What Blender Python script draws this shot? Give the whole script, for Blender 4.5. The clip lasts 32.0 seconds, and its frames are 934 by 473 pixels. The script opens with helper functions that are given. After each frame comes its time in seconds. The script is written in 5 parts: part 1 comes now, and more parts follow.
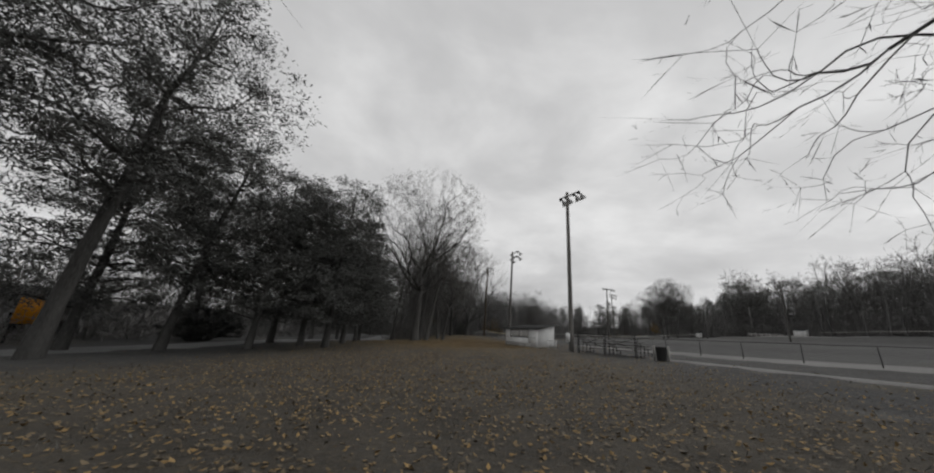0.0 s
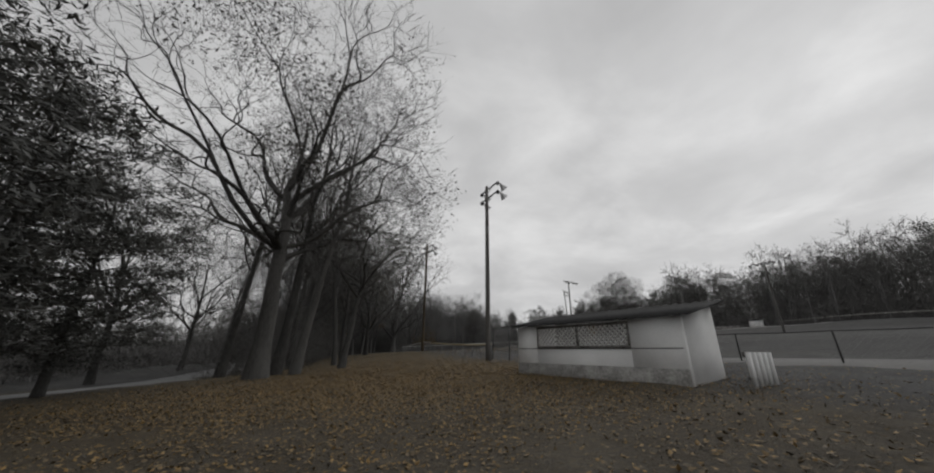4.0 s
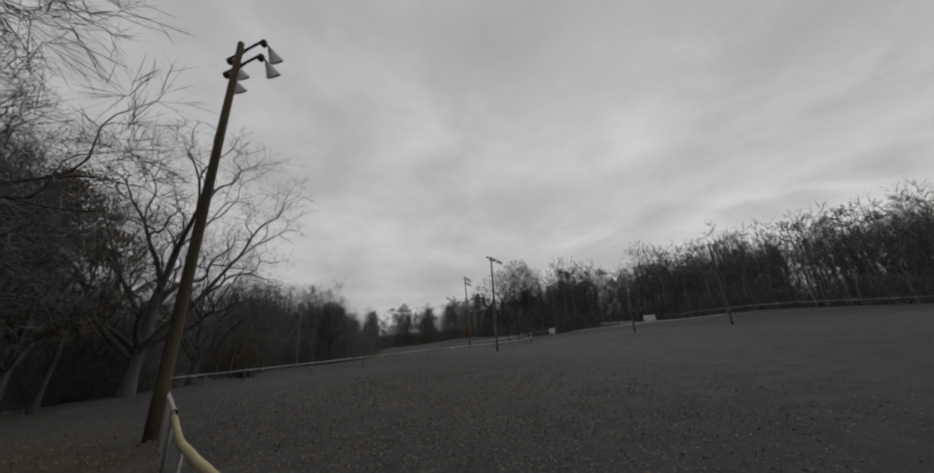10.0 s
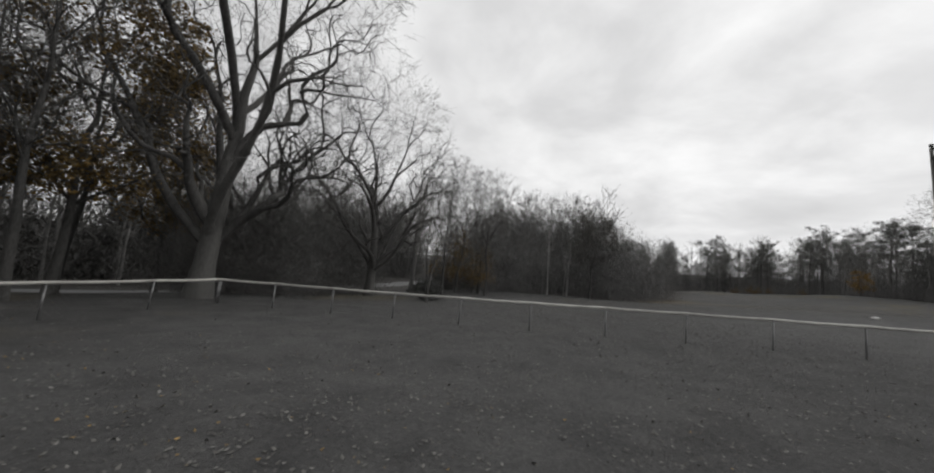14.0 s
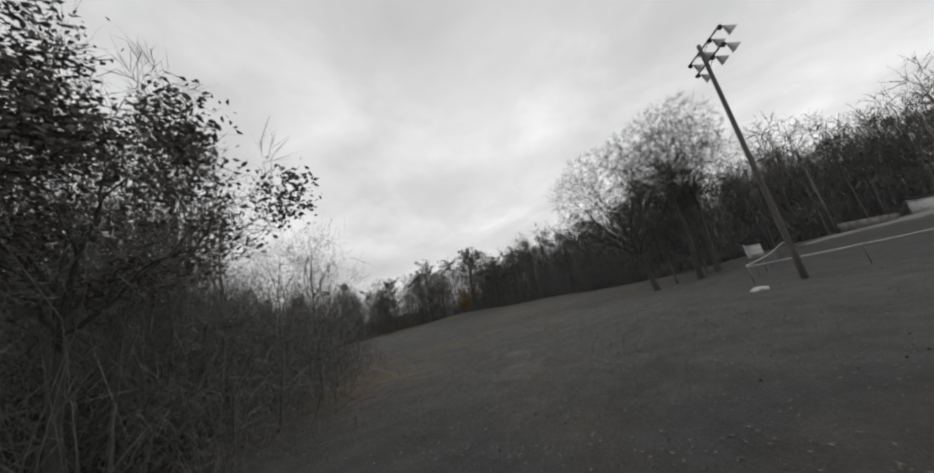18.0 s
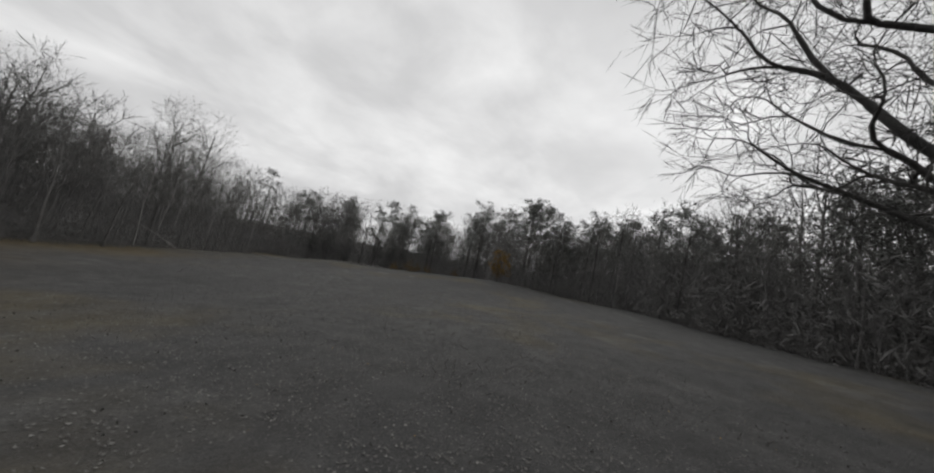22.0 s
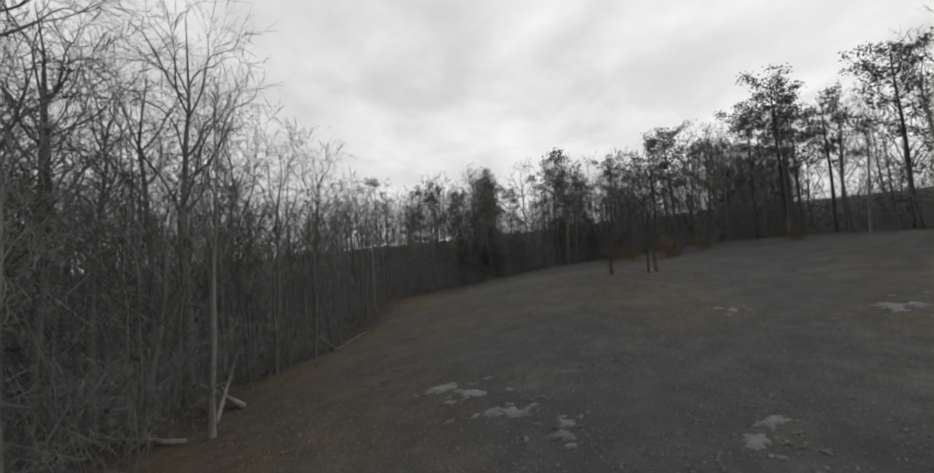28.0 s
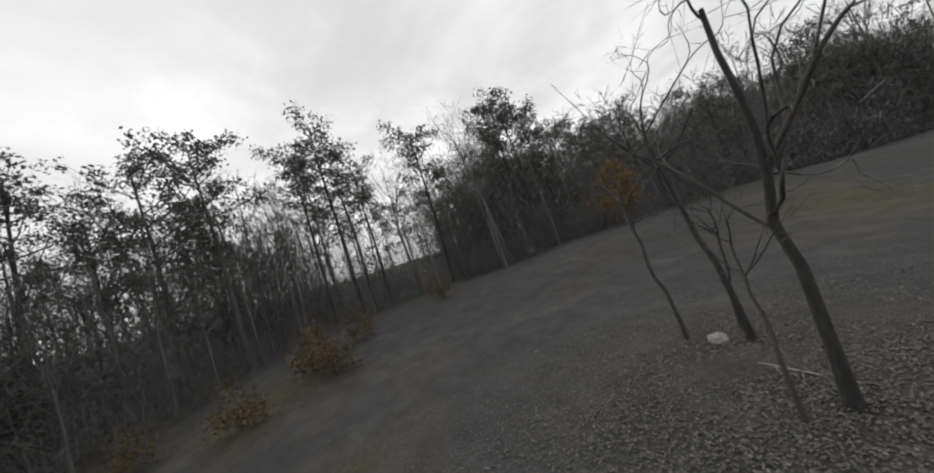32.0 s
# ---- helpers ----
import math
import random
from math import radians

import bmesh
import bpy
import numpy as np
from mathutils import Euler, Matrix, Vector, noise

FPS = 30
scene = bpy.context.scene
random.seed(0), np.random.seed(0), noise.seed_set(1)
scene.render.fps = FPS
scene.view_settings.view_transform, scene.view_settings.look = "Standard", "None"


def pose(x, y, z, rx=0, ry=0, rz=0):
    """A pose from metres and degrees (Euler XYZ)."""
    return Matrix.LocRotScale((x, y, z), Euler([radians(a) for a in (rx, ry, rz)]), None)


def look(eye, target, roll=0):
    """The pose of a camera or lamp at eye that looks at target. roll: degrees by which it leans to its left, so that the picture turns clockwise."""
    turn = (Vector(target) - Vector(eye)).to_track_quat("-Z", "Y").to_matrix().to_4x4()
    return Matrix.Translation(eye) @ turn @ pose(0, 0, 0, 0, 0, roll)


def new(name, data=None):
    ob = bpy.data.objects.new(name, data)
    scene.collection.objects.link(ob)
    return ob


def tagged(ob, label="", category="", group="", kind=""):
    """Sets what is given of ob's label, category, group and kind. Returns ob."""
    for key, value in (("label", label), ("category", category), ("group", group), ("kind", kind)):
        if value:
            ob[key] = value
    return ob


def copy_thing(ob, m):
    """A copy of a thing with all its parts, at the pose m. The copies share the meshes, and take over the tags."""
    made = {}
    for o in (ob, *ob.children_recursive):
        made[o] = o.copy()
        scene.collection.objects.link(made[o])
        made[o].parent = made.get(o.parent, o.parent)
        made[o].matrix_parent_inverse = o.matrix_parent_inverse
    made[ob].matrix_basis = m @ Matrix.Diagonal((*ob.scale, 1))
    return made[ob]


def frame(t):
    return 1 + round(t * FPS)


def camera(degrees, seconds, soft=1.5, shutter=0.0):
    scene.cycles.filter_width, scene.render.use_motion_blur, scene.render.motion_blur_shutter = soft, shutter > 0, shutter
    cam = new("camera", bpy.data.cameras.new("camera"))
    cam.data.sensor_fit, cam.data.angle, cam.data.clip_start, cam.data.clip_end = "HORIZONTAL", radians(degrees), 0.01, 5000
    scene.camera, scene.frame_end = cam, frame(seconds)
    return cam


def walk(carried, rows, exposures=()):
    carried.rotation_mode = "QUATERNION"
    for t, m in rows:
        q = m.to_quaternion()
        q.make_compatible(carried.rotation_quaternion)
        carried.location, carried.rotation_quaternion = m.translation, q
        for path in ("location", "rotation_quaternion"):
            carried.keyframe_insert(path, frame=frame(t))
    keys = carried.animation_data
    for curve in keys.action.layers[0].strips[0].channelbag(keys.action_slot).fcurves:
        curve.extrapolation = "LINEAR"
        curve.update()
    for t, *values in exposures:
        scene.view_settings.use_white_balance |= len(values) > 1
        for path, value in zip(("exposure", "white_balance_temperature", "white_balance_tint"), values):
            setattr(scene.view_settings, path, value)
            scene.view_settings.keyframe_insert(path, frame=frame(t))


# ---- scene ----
cam = camera(109.8, 32.0, soft=2.1, shutter=0.04)
# seconds, place, heading (left of north), pitch, lean
PATH = [
    (0.0, 0.00, -0.00, 0.70, 1.31, 16.83, 4.89),
    (0.5, -0.06, 3.06, 0.78, 1.63, 17.04, 6.23),
    (1.0, -0.38, 6.36, 0.87, 0.46, 18.07, 5.56),
    (1.5, -0.86, 9.88, 1.00, -3.46, 19.19, 3.79),
    (2.0, -1.35, 13.50, 1.10, -8.07, 19.94, 1.56),
    (2.5, -1.69, 17.15, 1.20, -11.68, 19.80, -0.59),
    (3.0, -1.63, 20.69, 1.21, -14.02, 19.38, -1.70),
    (3.5, -1.22, 23.96, 1.12, -14.36, 19.07, -1.07),
    (4.0, -0.55, 27.27, 0.90, -12.38, 19.54, 0.72),
    (4.5, 0.20, 30.60, 0.65, -9.19, 20.28, 3.42),
    (5.0, 0.88, 33.92, 0.45, -6.06, 20.99, 6.39),
    (5.5, 1.34, 37.21, 0.37, -4.44, 21.65, 8.51),
    (6.0, 1.40, 40.42, 0.49, -6.23, 22.09, 7.61),
    (6.5, 1.25, 43.32, 1.01, -10.07, 22.89, 6.60),
    (7.0, 0.95, 45.97, 1.54, -15.16, 23.03, 5.23),
    (7.5, 0.87, 48.67, 2.05, -20.81, 23.14, 3.30),
    (8.0, 0.97, 51.41, 2.45, -26.57, 23.10, 0.82),
    (8.5, 1.36, 54.15, 2.62, -31.63, 22.64, -1.20),
    (9.0, 1.95, 56.54, 2.68, -36.07, 21.66, -3.47),
    (9.5, 2.98, 58.63, 2.82, -38.74, 20.30, -4.19),
    (10.0, 4.58, 60.44, 3.03, -38.23, 19.38, -2.62),
    (10.5, 6.44, 62.18, 3.17, -32.64, 17.38, 0.94),
    (11.0, 8.43, 64.38, 3.81, -25.01, 13.79, 3.80),
    (11.5, 10.76, 66.87, 4.00, -16.94, 10.05, 6.28),
    (12.0, 12.72, 69.90, 4.04, -9.61, 7.32, 8.26),
    (12.5, 14.29, 73.44, 4.03, -2.77, 5.46, 9.16),
    (13.0, 15.39, 77.59, 3.98, 3.59, 4.83, 9.25),
    (13.5, 16.11, 82.21, 3.94, 8.49, 5.32, 8.77),
    (14.0, 16.79, 86.97, 3.81, 10.40, 5.99, 6.83),
    (14.5, 17.40, 91.83, 3.66, 9.53, 6.89, 4.04),
    (15.0, 17.94, 96.76, 3.54, 6.09, 7.94, 0.98),
    (15.5, 18.38, 101.72, 3.51, 0.29, 9.07, -1.78),
    (16.0, 18.71, 106.65, 3.65, -7.61, 10.40, -3.72),
    (16.5, 19.56, 111.69, 3.89, -17.59, 11.93, -5.84),
    (17.0, 21.32, 116.56, 4.15, -29.16, 13.07, -7.70),
    (17.5, 23.70, 121.06, 4.44, -40.99, 14.48, -9.37),
    (18.0, 26.73, 124.97, 4.76, -52.02, 15.46, -10.72),
    (18.5, 30.39, 128.16, 5.20, -62.53, 16.57, -11.96),
    (19.0, 34.54, 130.44, 5.81, -72.62, 17.05, -12.70),
    (19.5, 38.86, 131.93, 6.35, -79.57, 16.55, -11.12),
    (20.0, 43.50, 132.81, 6.99, -79.58, 15.25, -6.43),
    (20.5, 48.41, 133.37, 7.42, -74.78, 13.29, -1.96),
    (21.0, 53.37, 133.76, 7.56, -62.54, 11.82, 2.93),
    (21.5, 58.11, 134.59, 7.47, -46.88, 10.19, 8.21),
    (22.0, 62.64, 136.13, 7.48, -30.79, 8.29, 12.64),
    (22.5, 66.67, 138.32, 7.67, -14.94, 5.87, 15.90),
    (23.0, 69.79, 141.59, 8.05, -1.55, 4.58, 17.89),
    (23.5, 71.89, 145.63, 8.59, 10.36, 4.08, 19.25),
    (24.0, 72.68, 150.07, 9.13, 19.53, 3.91, 19.92),
    (24.5, 72.43, 154.53, 9.61, 26.30, 3.66, 19.28),
    (25.0, 72.14, 158.93, 9.99, 29.24, 3.23, 15.93),
    (25.5, 71.53, 163.30, 10.24, 28.57, 2.91, 10.88),
    (26.0, 70.36, 167.65, 10.34, 24.47, 2.70, 5.13),
    (26.5, 68.36, 171.95, 10.29, 17.08, 2.56, -0.37),
    (27.0, 65.35, 176.15, 10.07, 6.49, 2.68, -4.76),
    (27.5, 62.98, 180.95, 9.78, -4.26, 2.79, -5.63),
    (28.0, 61.49, 186.23, 9.53, -14.17, 3.46, -3.69),
    (28.5, 60.66, 191.57, 9.43, -24.06, 5.01, -3.33),
    (29.0, 60.52, 196.78, 9.44, -34.24, 6.13, -3.21),
    (29.5, 61.61, 202.04, 9.58, -44.71, 7.39, -4.02),
    (30.0, 63.65, 206.93, 9.86, -54.89, 7.94, -5.17),
    (30.5, 66.32, 211.33, 10.19, -64.99, 8.03, -6.59),
    (31.0, 69.72, 214.81, 10.51, -76.91, 7.58, -9.80),
    (31.5, 73.57, 217.33, 10.81, -91.35, 5.98, -15.19),
    (32.0, 77.78, 218.81, 11.04, -106.28, 4.76, -19.06),
]


def flown(x, y, z, yaw, pitch, lean):
    return pose(x, y, z) @ pose(0, 0, 0, 0, 0, yaw) @ pose(0, 0, 0, 90 + pitch) @ pose(0, 0, 0, 0, 0, lean)


walk(cam, [(t, flown(*p)) for t, *p in PATH],
     [(0, -0.12), (1, -0.08), (2, -0.24), (3, -0.28), (5.5, -0.15), (7.5, -0.42), (9, -0.55), (11, -0.55), (12.2, -0.02), (13.5, 0.2), (15.5, 0.2), (17, 0.1),
      (18, 0.02), (19, -0.38), (20.3, -0.42), (21, -0.22), (22, 0.05), (24, 0.1), (27, 0.1), (29, 0.15), (32, 0.28)])

# ---- light: a thick grey overcast with brighter streaks ----
SUN_HEIGHT, SUN_TURN = radians(34), radians(62)
world = bpy.data.worlds.new("overcast")
scene.world = world
world.use_nodes = True
wn, wl = world.node_tree.nodes, world.node_tree.links
wn.clear()


def wnode(kind, **values):
    n = wn.new(kind)
    for k, v in values.items():
        if k in n.inputs:
            n.inputs[k].default_value = v
    return n


coord = wnode("ShaderNodeTexCoord")
split = wnode("ShaderNodeSeparateXYZ")
wl.new(coord.outputs["Generated"], split.inputs[0])
lift = wn.new("ShaderNodeMath"); lift.operation = "ADD"; lift.inputs[1].default_value = 0.2
wl.new(split.outputs[2], lift.inputs[0])
floor_ = wn.new("ShaderNodeMath"); floor_.operation = "MAXIMUM"; floor_.inputs[1].default_value = 0.1
wl.new(lift.outputs[0], floor_.inputs[0])
flat = wn.new("ShaderNodeVectorMath"); flat.operation = "DIVIDE"
wl.new(coord.outputs["Generated"], flat.inputs[0])
wl.new(floor_.outputs[0], flat.inputs[1])
turned = wn.new("ShaderNodeMapping")
turned.inputs["Rotation"].default_value = (0, 0, radians(-28))
turned.inputs["Scale"].default_value = (0.85, 0.95, 0.0)
wl.new(flat.outputs[0], turned.inputs[0])
big = wnode("ShaderNodeTexNoise", Scale=1.5, Detail=8.0, Roughness=0.57, Distortion=0.35)
wl.new(turned.outputs[0], big.inputs["Vector"])
wide = wnode("ShaderNodeTexNoise", Scale=0.7, Detail=2.0, Roughness=0.4)
wl.new(flat.outputs[0], wide.inputs["Vector"])
mixed = wn.new("ShaderNodeMath"); mixed.operation = "MULTIPLY_ADD"
mixed.inputs[1].default_value = 0.45
wl.new(wide.outputs["Fac"], mixed.inputs[0])
half = wn.new("ShaderNodeMath"); half.operation = "MULTIPLY"; half.inputs[1].default_value = 0.55
wl.new(big.outputs["Fac"], half.inputs[0])
wl.new(half.outputs[0], mixed.inputs[2])
drawn = wn.new("ShaderNodeMapping")
drawn.inputs["Rotation"].default_value = (0, 0, radians(24))
drawn.inputs["Scale"].default_value = (1.35, 1.15, 0.0)
wl.new(flat.outputs[0], drawn.inputs[0])
wisps = wnode("ShaderNodeTexNoise", Scale=2.2, Detail=7.0, Roughness=0.5, Distortion=0.5)
wl.new(drawn.outputs[0], wisps.inputs["Vector"])
wispy = wn.new("ShaderNodeMath"); wispy.operation = "MULTIPLY_ADD"; wispy.inputs[1].default_value = 0.27
wl.new(wisps.outputs["Fac"], wispy.inputs[0])
shift = wn.new("ShaderNodeMath"); shift.operation = "SUBTRACT"; shift.inputs[1].default_value = 0.135
wl.new(mixed.outputs[0], shift.inputs[0])
wl.new(shift.outputs[0], wispy.inputs[2])


def ease(socket, lo, hi):
    m = wn.new("ShaderNodeMapRange"); m.interpolation_type = "SMOOTHSTEP"
    m.inputs["From Min"].default_value, m.inputs["From Max"].default_value = lo, hi
    wl.new(socket, m.inputs["Value"])
    return m.outputs["Result"]


def wmath(kind, a, b):
    m = wn.new("ShaderNodeMath"); m.operation = kind
    for k, v in enumerate((a, b)):
        if isinstance(v, float):
            m.inputs[k].default_value = v
        else:
            wl.new(v, m.inputs[k])
    return m.outputs[0]


# a break in the cloud low in the east
height_ = wmath("ADD", split.outputs[2], wmath("MULTIPLY", wmath("SUBTRACT", wisps.outputs["Fac"], 0.5), 0.16))
gap = wmath("MULTIPLY", wmath("MULTIPLY", ease(height_, 0.27, 0.33), ease(height_, 0.42, 0.35)), ease(split.outputs[0], 0.6, 0.95))
cloud = wmath("ADD", wispy.outputs[0], wmath("MULTIPLY", gap, 0.09))
ramp = wn.new("ShaderNodeValToRGB")
ramp.color_ramp.elements[0].position, ramp.color_ramp.elements[0].color = 0.32, (0.50, 0.50, 0.505, 1)
ramp.color_ramp.elements[1].position, ramp.color_ramp.elements[1].color = 0.70, (0.92, 0.92, 0.92, 1)
mid = ramp.color_ramp.elements.new(0.50)
mid.color = (0.64, 0.64, 0.645, 1)
wl.new(cloud, ramp.inputs[0])
sky = wn.new("ShaderNodeTexSky")
sky.sky_type, sky.sun_disc = "NISHITA", False
sky.sun_elevation, sky.sun_rotation = SUN_HEIGHT, SUN_TURN
grey = wn.new("ShaderNodeRGBToBW")
wl.new(sky.outputs[0], grey.inputs[0])
veil = wn.new("ShaderNodeMix"); veil.data_type = "RGBA"; veil.blend_type = "ADD"
veil.inputs["Factor"].default_value = 0.012
wl.new(ramp.outputs[0], veil.inputs["A"])
wl.new(grey.outputs[0], veil.inputs["B"])
back = wnode("ShaderNodeBackground", Strength=0.92)
wl.new(veil.outputs["Result"], back.inputs[0])
wl.new(back.outputs[0], wn.new("ShaderNodeOutputWorld").inputs[0])

sun = new("sun", bpy.data.lights.new("sun", "SUN"))
sun.data.energy, sun.data.angle, sun.data.color = 0.55, radians(25), (1.0, 0.98, 0.95)
sun.matrix_world = look((0, 0, 0), (-math.sin(SUN_TURN) * math.cos(SUN_HEIGHT), -math.cos(SUN_TURN) * math.cos(SUN_HEIGHT), -math.sin(SUN_HEIGHT)))

# ---- materials ----


def material(name, dark, light, scale=3.0, rough=0.85, bump=0.3, fine=40.0, metal=0.0, stretch=(1, 1, 1), spread=0.25, spec=0.3, coords="Object"):
    """Two scales of variation between two colours, a random shift per object and fine relief."""
    m = bpy.data.materials.new(name)
    m.use_nodes = True
    n, l = m.node_tree.nodes, m.node_tree.links
    bs = n["Principled BSDF"]
    bs.inputs["Roughness"].default_value, bs.inputs["Metallic"].default_value = rough, metal
    bs.inputs["Specular IOR Level"].default_value = spec
    tc, mp = n.new("ShaderNodeTexCoord"), n.new("ShaderNodeMapping")
    mp.inputs["Scale"].default_value = stretch
    l.new(tc.outputs[coords], mp.inputs[0])
    a, b = n.new("ShaderNodeTexNoise"), n.new("ShaderNodeTexNoise")
    for t, s, d in ((a, scale, 4.0), (b, fine, 3.0)):
        t.inputs["Scale"].default_value, t.inputs["Detail"].default_value = s, d
        l.new(mp.outputs[0], t.inputs["Vector"])
    add = n.new("ShaderNodeMath"); add.operation = "MULTIPLY_ADD"; add.inputs[1].default_value = 0.45
    l.new(b.outputs["Fac"], add.inputs[0])
    sc = n.new("ShaderNodeMath"); sc.operation = "MULTIPLY"; sc.inputs[1].default_value = 0.55
    l.new(a.outputs["Fac"], sc.inputs[0])
    l.new(sc.outputs[0], add.inputs[2])
    info = n.new("ShaderNodeObjectInfo")
    shift = n.new("ShaderNodeMath"); shift.operation = "MULTIPLY_ADD"
    shift.inputs[1].default_value = spread; l.new(info.outputs["Random"], shift.inputs[0])
    off = n.new("ShaderNodeMath"); off.operation = "SUBTRACT"; off.inputs[1].default_value = spread / 2
    l.new(add.outputs[0], off.inputs[0]); l.new(off.outputs[0], shift.inputs[2])
    cr = n.new("ShaderNodeValToRGB")
    cr.color_ramp.elements[0].position, cr.color_ramp.elements[0].color = 0.32, (*dark, 1)
    cr.color_ramp.elements[1].position, cr.color_ramp.elements[1].color = 0.68, (*light, 1)
    l.new(shift.outputs[0], cr.inputs[0])
    l.new(cr.outputs[0], bs.inputs["Base Color"])
    if bump:
        bp = n.new("ShaderNodeBump"); bp.inputs["Strength"].default_value = bump; bp.inputs["Distance"].default_value = 0.03
        l.new(b.outputs["Fac"], bp.inputs["Height"]); l.new(bp.outputs[0], bs.inputs["Normal"])
    return m


def leaf_material(name, colours, rough=0.7):
    """Leaves of one heap or crown, each with its own shade."""
    m = bpy.data.materials.new(name)
    m.use_nodes = True
    n, l = m.node_tree.nodes, m.node_tree.links
    bs = n["Principled BSDF"]
    bs.inputs["Roughness"].default_value = rough
    bs.inputs["Specular IOR Level"].default_value = 0.25
    geo = n.new("ShaderNodeNewGeometry")
    cr = n.new("ShaderNodeValToRGB")
    cr.color_ramp.interpolation = "LINEAR"
    while len(cr.color_ramp.elements) < len(colours):
        cr.color_ramp.elements.new(0.5)
    for k, c in enumerate(colours):
        cr.color_ramp.elements[k].position, cr.color_ramp.elements[k].color = k / (len(colours) - 1), (*c, 1)
    l.new(geo.outputs["Random Per Island"], cr.inputs[0])
    l.new(cr.outputs[0], bs.inputs["Base Color"])
    return m


# darker copy of the brushwood bark, with shade among the trees coloured in
SHADED_BRUSH = material("shaded_brushwood_bark", (0.08, 0.078, 0.075), (0.17, 0.167, 0.16), 0.4, 0.95, 0.0, 3)
BARK = material("bark", (0.045, 0.044, 0.0425), (0.115, 0.112, 0.107), 1.5, 0.95, 0.9, 14, stretch=(1, 1, 0.25))
BARK_PALE = material("pale_bark", (0.10, 0.098, 0.094), (0.30, 0.295, 0.285), 1.2, 0.9, 0.6, 10, stretch=(1, 1, 0.4))
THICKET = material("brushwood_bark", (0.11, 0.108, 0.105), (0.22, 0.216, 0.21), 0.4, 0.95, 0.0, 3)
TWIG = material("twig_bark", (0.10, 0.097, 0.094), (0.19, 0.186, 0.18), 0.6, 0.95, 0.0, 6)
TWIG_PALE = material("pale_twig_bark", (0.13, 0.127, 0.122), (0.26, 0.255, 0.245), 0.6, 0.95, 0.0, 6)
DEADWOOD = material("dead_wood", (0.16, 0.155, 0.145), (0.42, 0.41, 0.39), 2, 0.9, 0.6, 20)
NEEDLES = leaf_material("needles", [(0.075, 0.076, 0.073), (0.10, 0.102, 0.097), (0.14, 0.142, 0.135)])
# pine needles, paler than the near evergreens': distance haze is put into the colour
HAZED_NEEDLES = leaf_material("hazed_pine_needles", [(0.09, 0.091, 0.087), (0.13, 0.132, 0.125), (0.19, 0.193, 0.183)])
DRY_LEAF = leaf_material("dry_leaves", [(0.085, 0.082, 0.077), (0.12, 0.115, 0.107), (0.17, 0.162, 0.149)])
GOLD_LEAF = leaf_material("golden_leaves", [(0.085, 0.068, 0.043), (0.14, 0.098, 0.043), (0.24, 0.15, 0.045)])
AMBER_LEAF = leaf_material("orange_leaves", [(0.12, 0.08, 0.035), (0.21, 0.13, 0.035), (0.31, 0.185, 0.045)])
FALLEN = leaf_material("fallen_leaves", [(0.07, 0.06, 0.046), (0.16, 0.115, 0.06), (0.28, 0.18, 0.072), (0.14, 0.12, 0.092), (0.38, 0.25, 0.10)])
FALLEN_GREY = leaf_material("weathered_leaves", [(0.085, 0.082, 0.078), (0.14, 0.135, 0.126), (0.11, 0.106, 0.099), (0.22, 0.213, 0.2)])
GRASS = leaf_material("grass_blades", [(0.10, 0.098, 0.092), (0.15, 0.146, 0.134), (0.21, 0.2, 0.176)])
POLE_WOOD = material("pole_wood", (0.075, 0.072, 0.068), (0.19, 0.182, 0.17), 1.2, 0.9, 0.8, 30, stretch=(3, 3, 0.12))
POLE_TAN = material("stained_pole_wood", (0.05, 0.044, 0.036), (0.17, 0.122, 0.068), 1.0, 0.9, 0.8, 26, stretch=(3, 3, 0.16))
STEEL = material("galvanised_steel", (0.16, 0.16, 0.16), (0.34, 0.34, 0.34), 3, 0.5, 0.1, 60, metal=0.7)
DARK_STEEL = material("dark_steel", (0.03, 0.03, 0.03), (0.075, 0.075, 0.075), 4, 0.6, 0.15, 60, metal=0.3)
ALUMINIUM = material("lamp_aluminium", (0.42, 0.42, 0.42), (0.66, 0.66, 0.66), 4, 0.45, 0.1, 40, metal=0.5)
YELLOW = material("weathered_yellow_plastic", (0.34, 0.27, 0.14), (0.56, 0.48, 0.29), 2.0, 0.6, 0.3, 30)
CAP_GREY = material("faded_plastic_cap", (0.32, 0.31, 0.29), (0.58, 0.57, 0.53), 2.0, 0.6, 0.3, 30)
WHITE_PAINT = material("white_block_paint", (0.58, 0.58, 0.575), (0.78, 0.78, 0.77), 1.0, 0.85, 0.25, 25)
DIRTY_WALL = material("dirt_splashed_wall", (0.10, 0.097, 0.09), (0.42, 0.41, 0.39), 2.5, 0.9, 0.4, 14)
ROOF = material("dark_roof", (0.022, 0.022, 0.022), (0.05, 0.05, 0.05), 2.0, 0.95, 0.3, 30, spec=0.08)
BOARD = material("weathered_board", (0.11, 0.105, 0.1), (0.28, 0.27, 0.26), 2, 0.85, 0.5, 30, stretch=(0.3, 1, 1))
DIRT = material("infield_dirt", (0.15, 0.147, 0.142), (0.25, 0.245, 0.237), 0.25, 0.95, 0.3, 6)
ASPHALT = material("worn_asphalt", (0.17, 0.17, 0.17), (0.29, 0.29, 0.285), 0.3, 0.9, 0.2, 12)
GRAVEL = material("bare_gravel", (0.09, 0.088, 0.086), (0.2, 0.197, 0.193), 0.8, 0.95, 0.8, 9)
STONE = material("pale_stone", (0.42, 0.41, 0.40), (0.66, 0.65, 0.63), 3, 0.85, 0.5, 20)
BLACK = material("black_plastic", (0.012, 0.012, 0.012), (0.03, 0.03, 0.03), 3, 0.5, 0.1, 30)
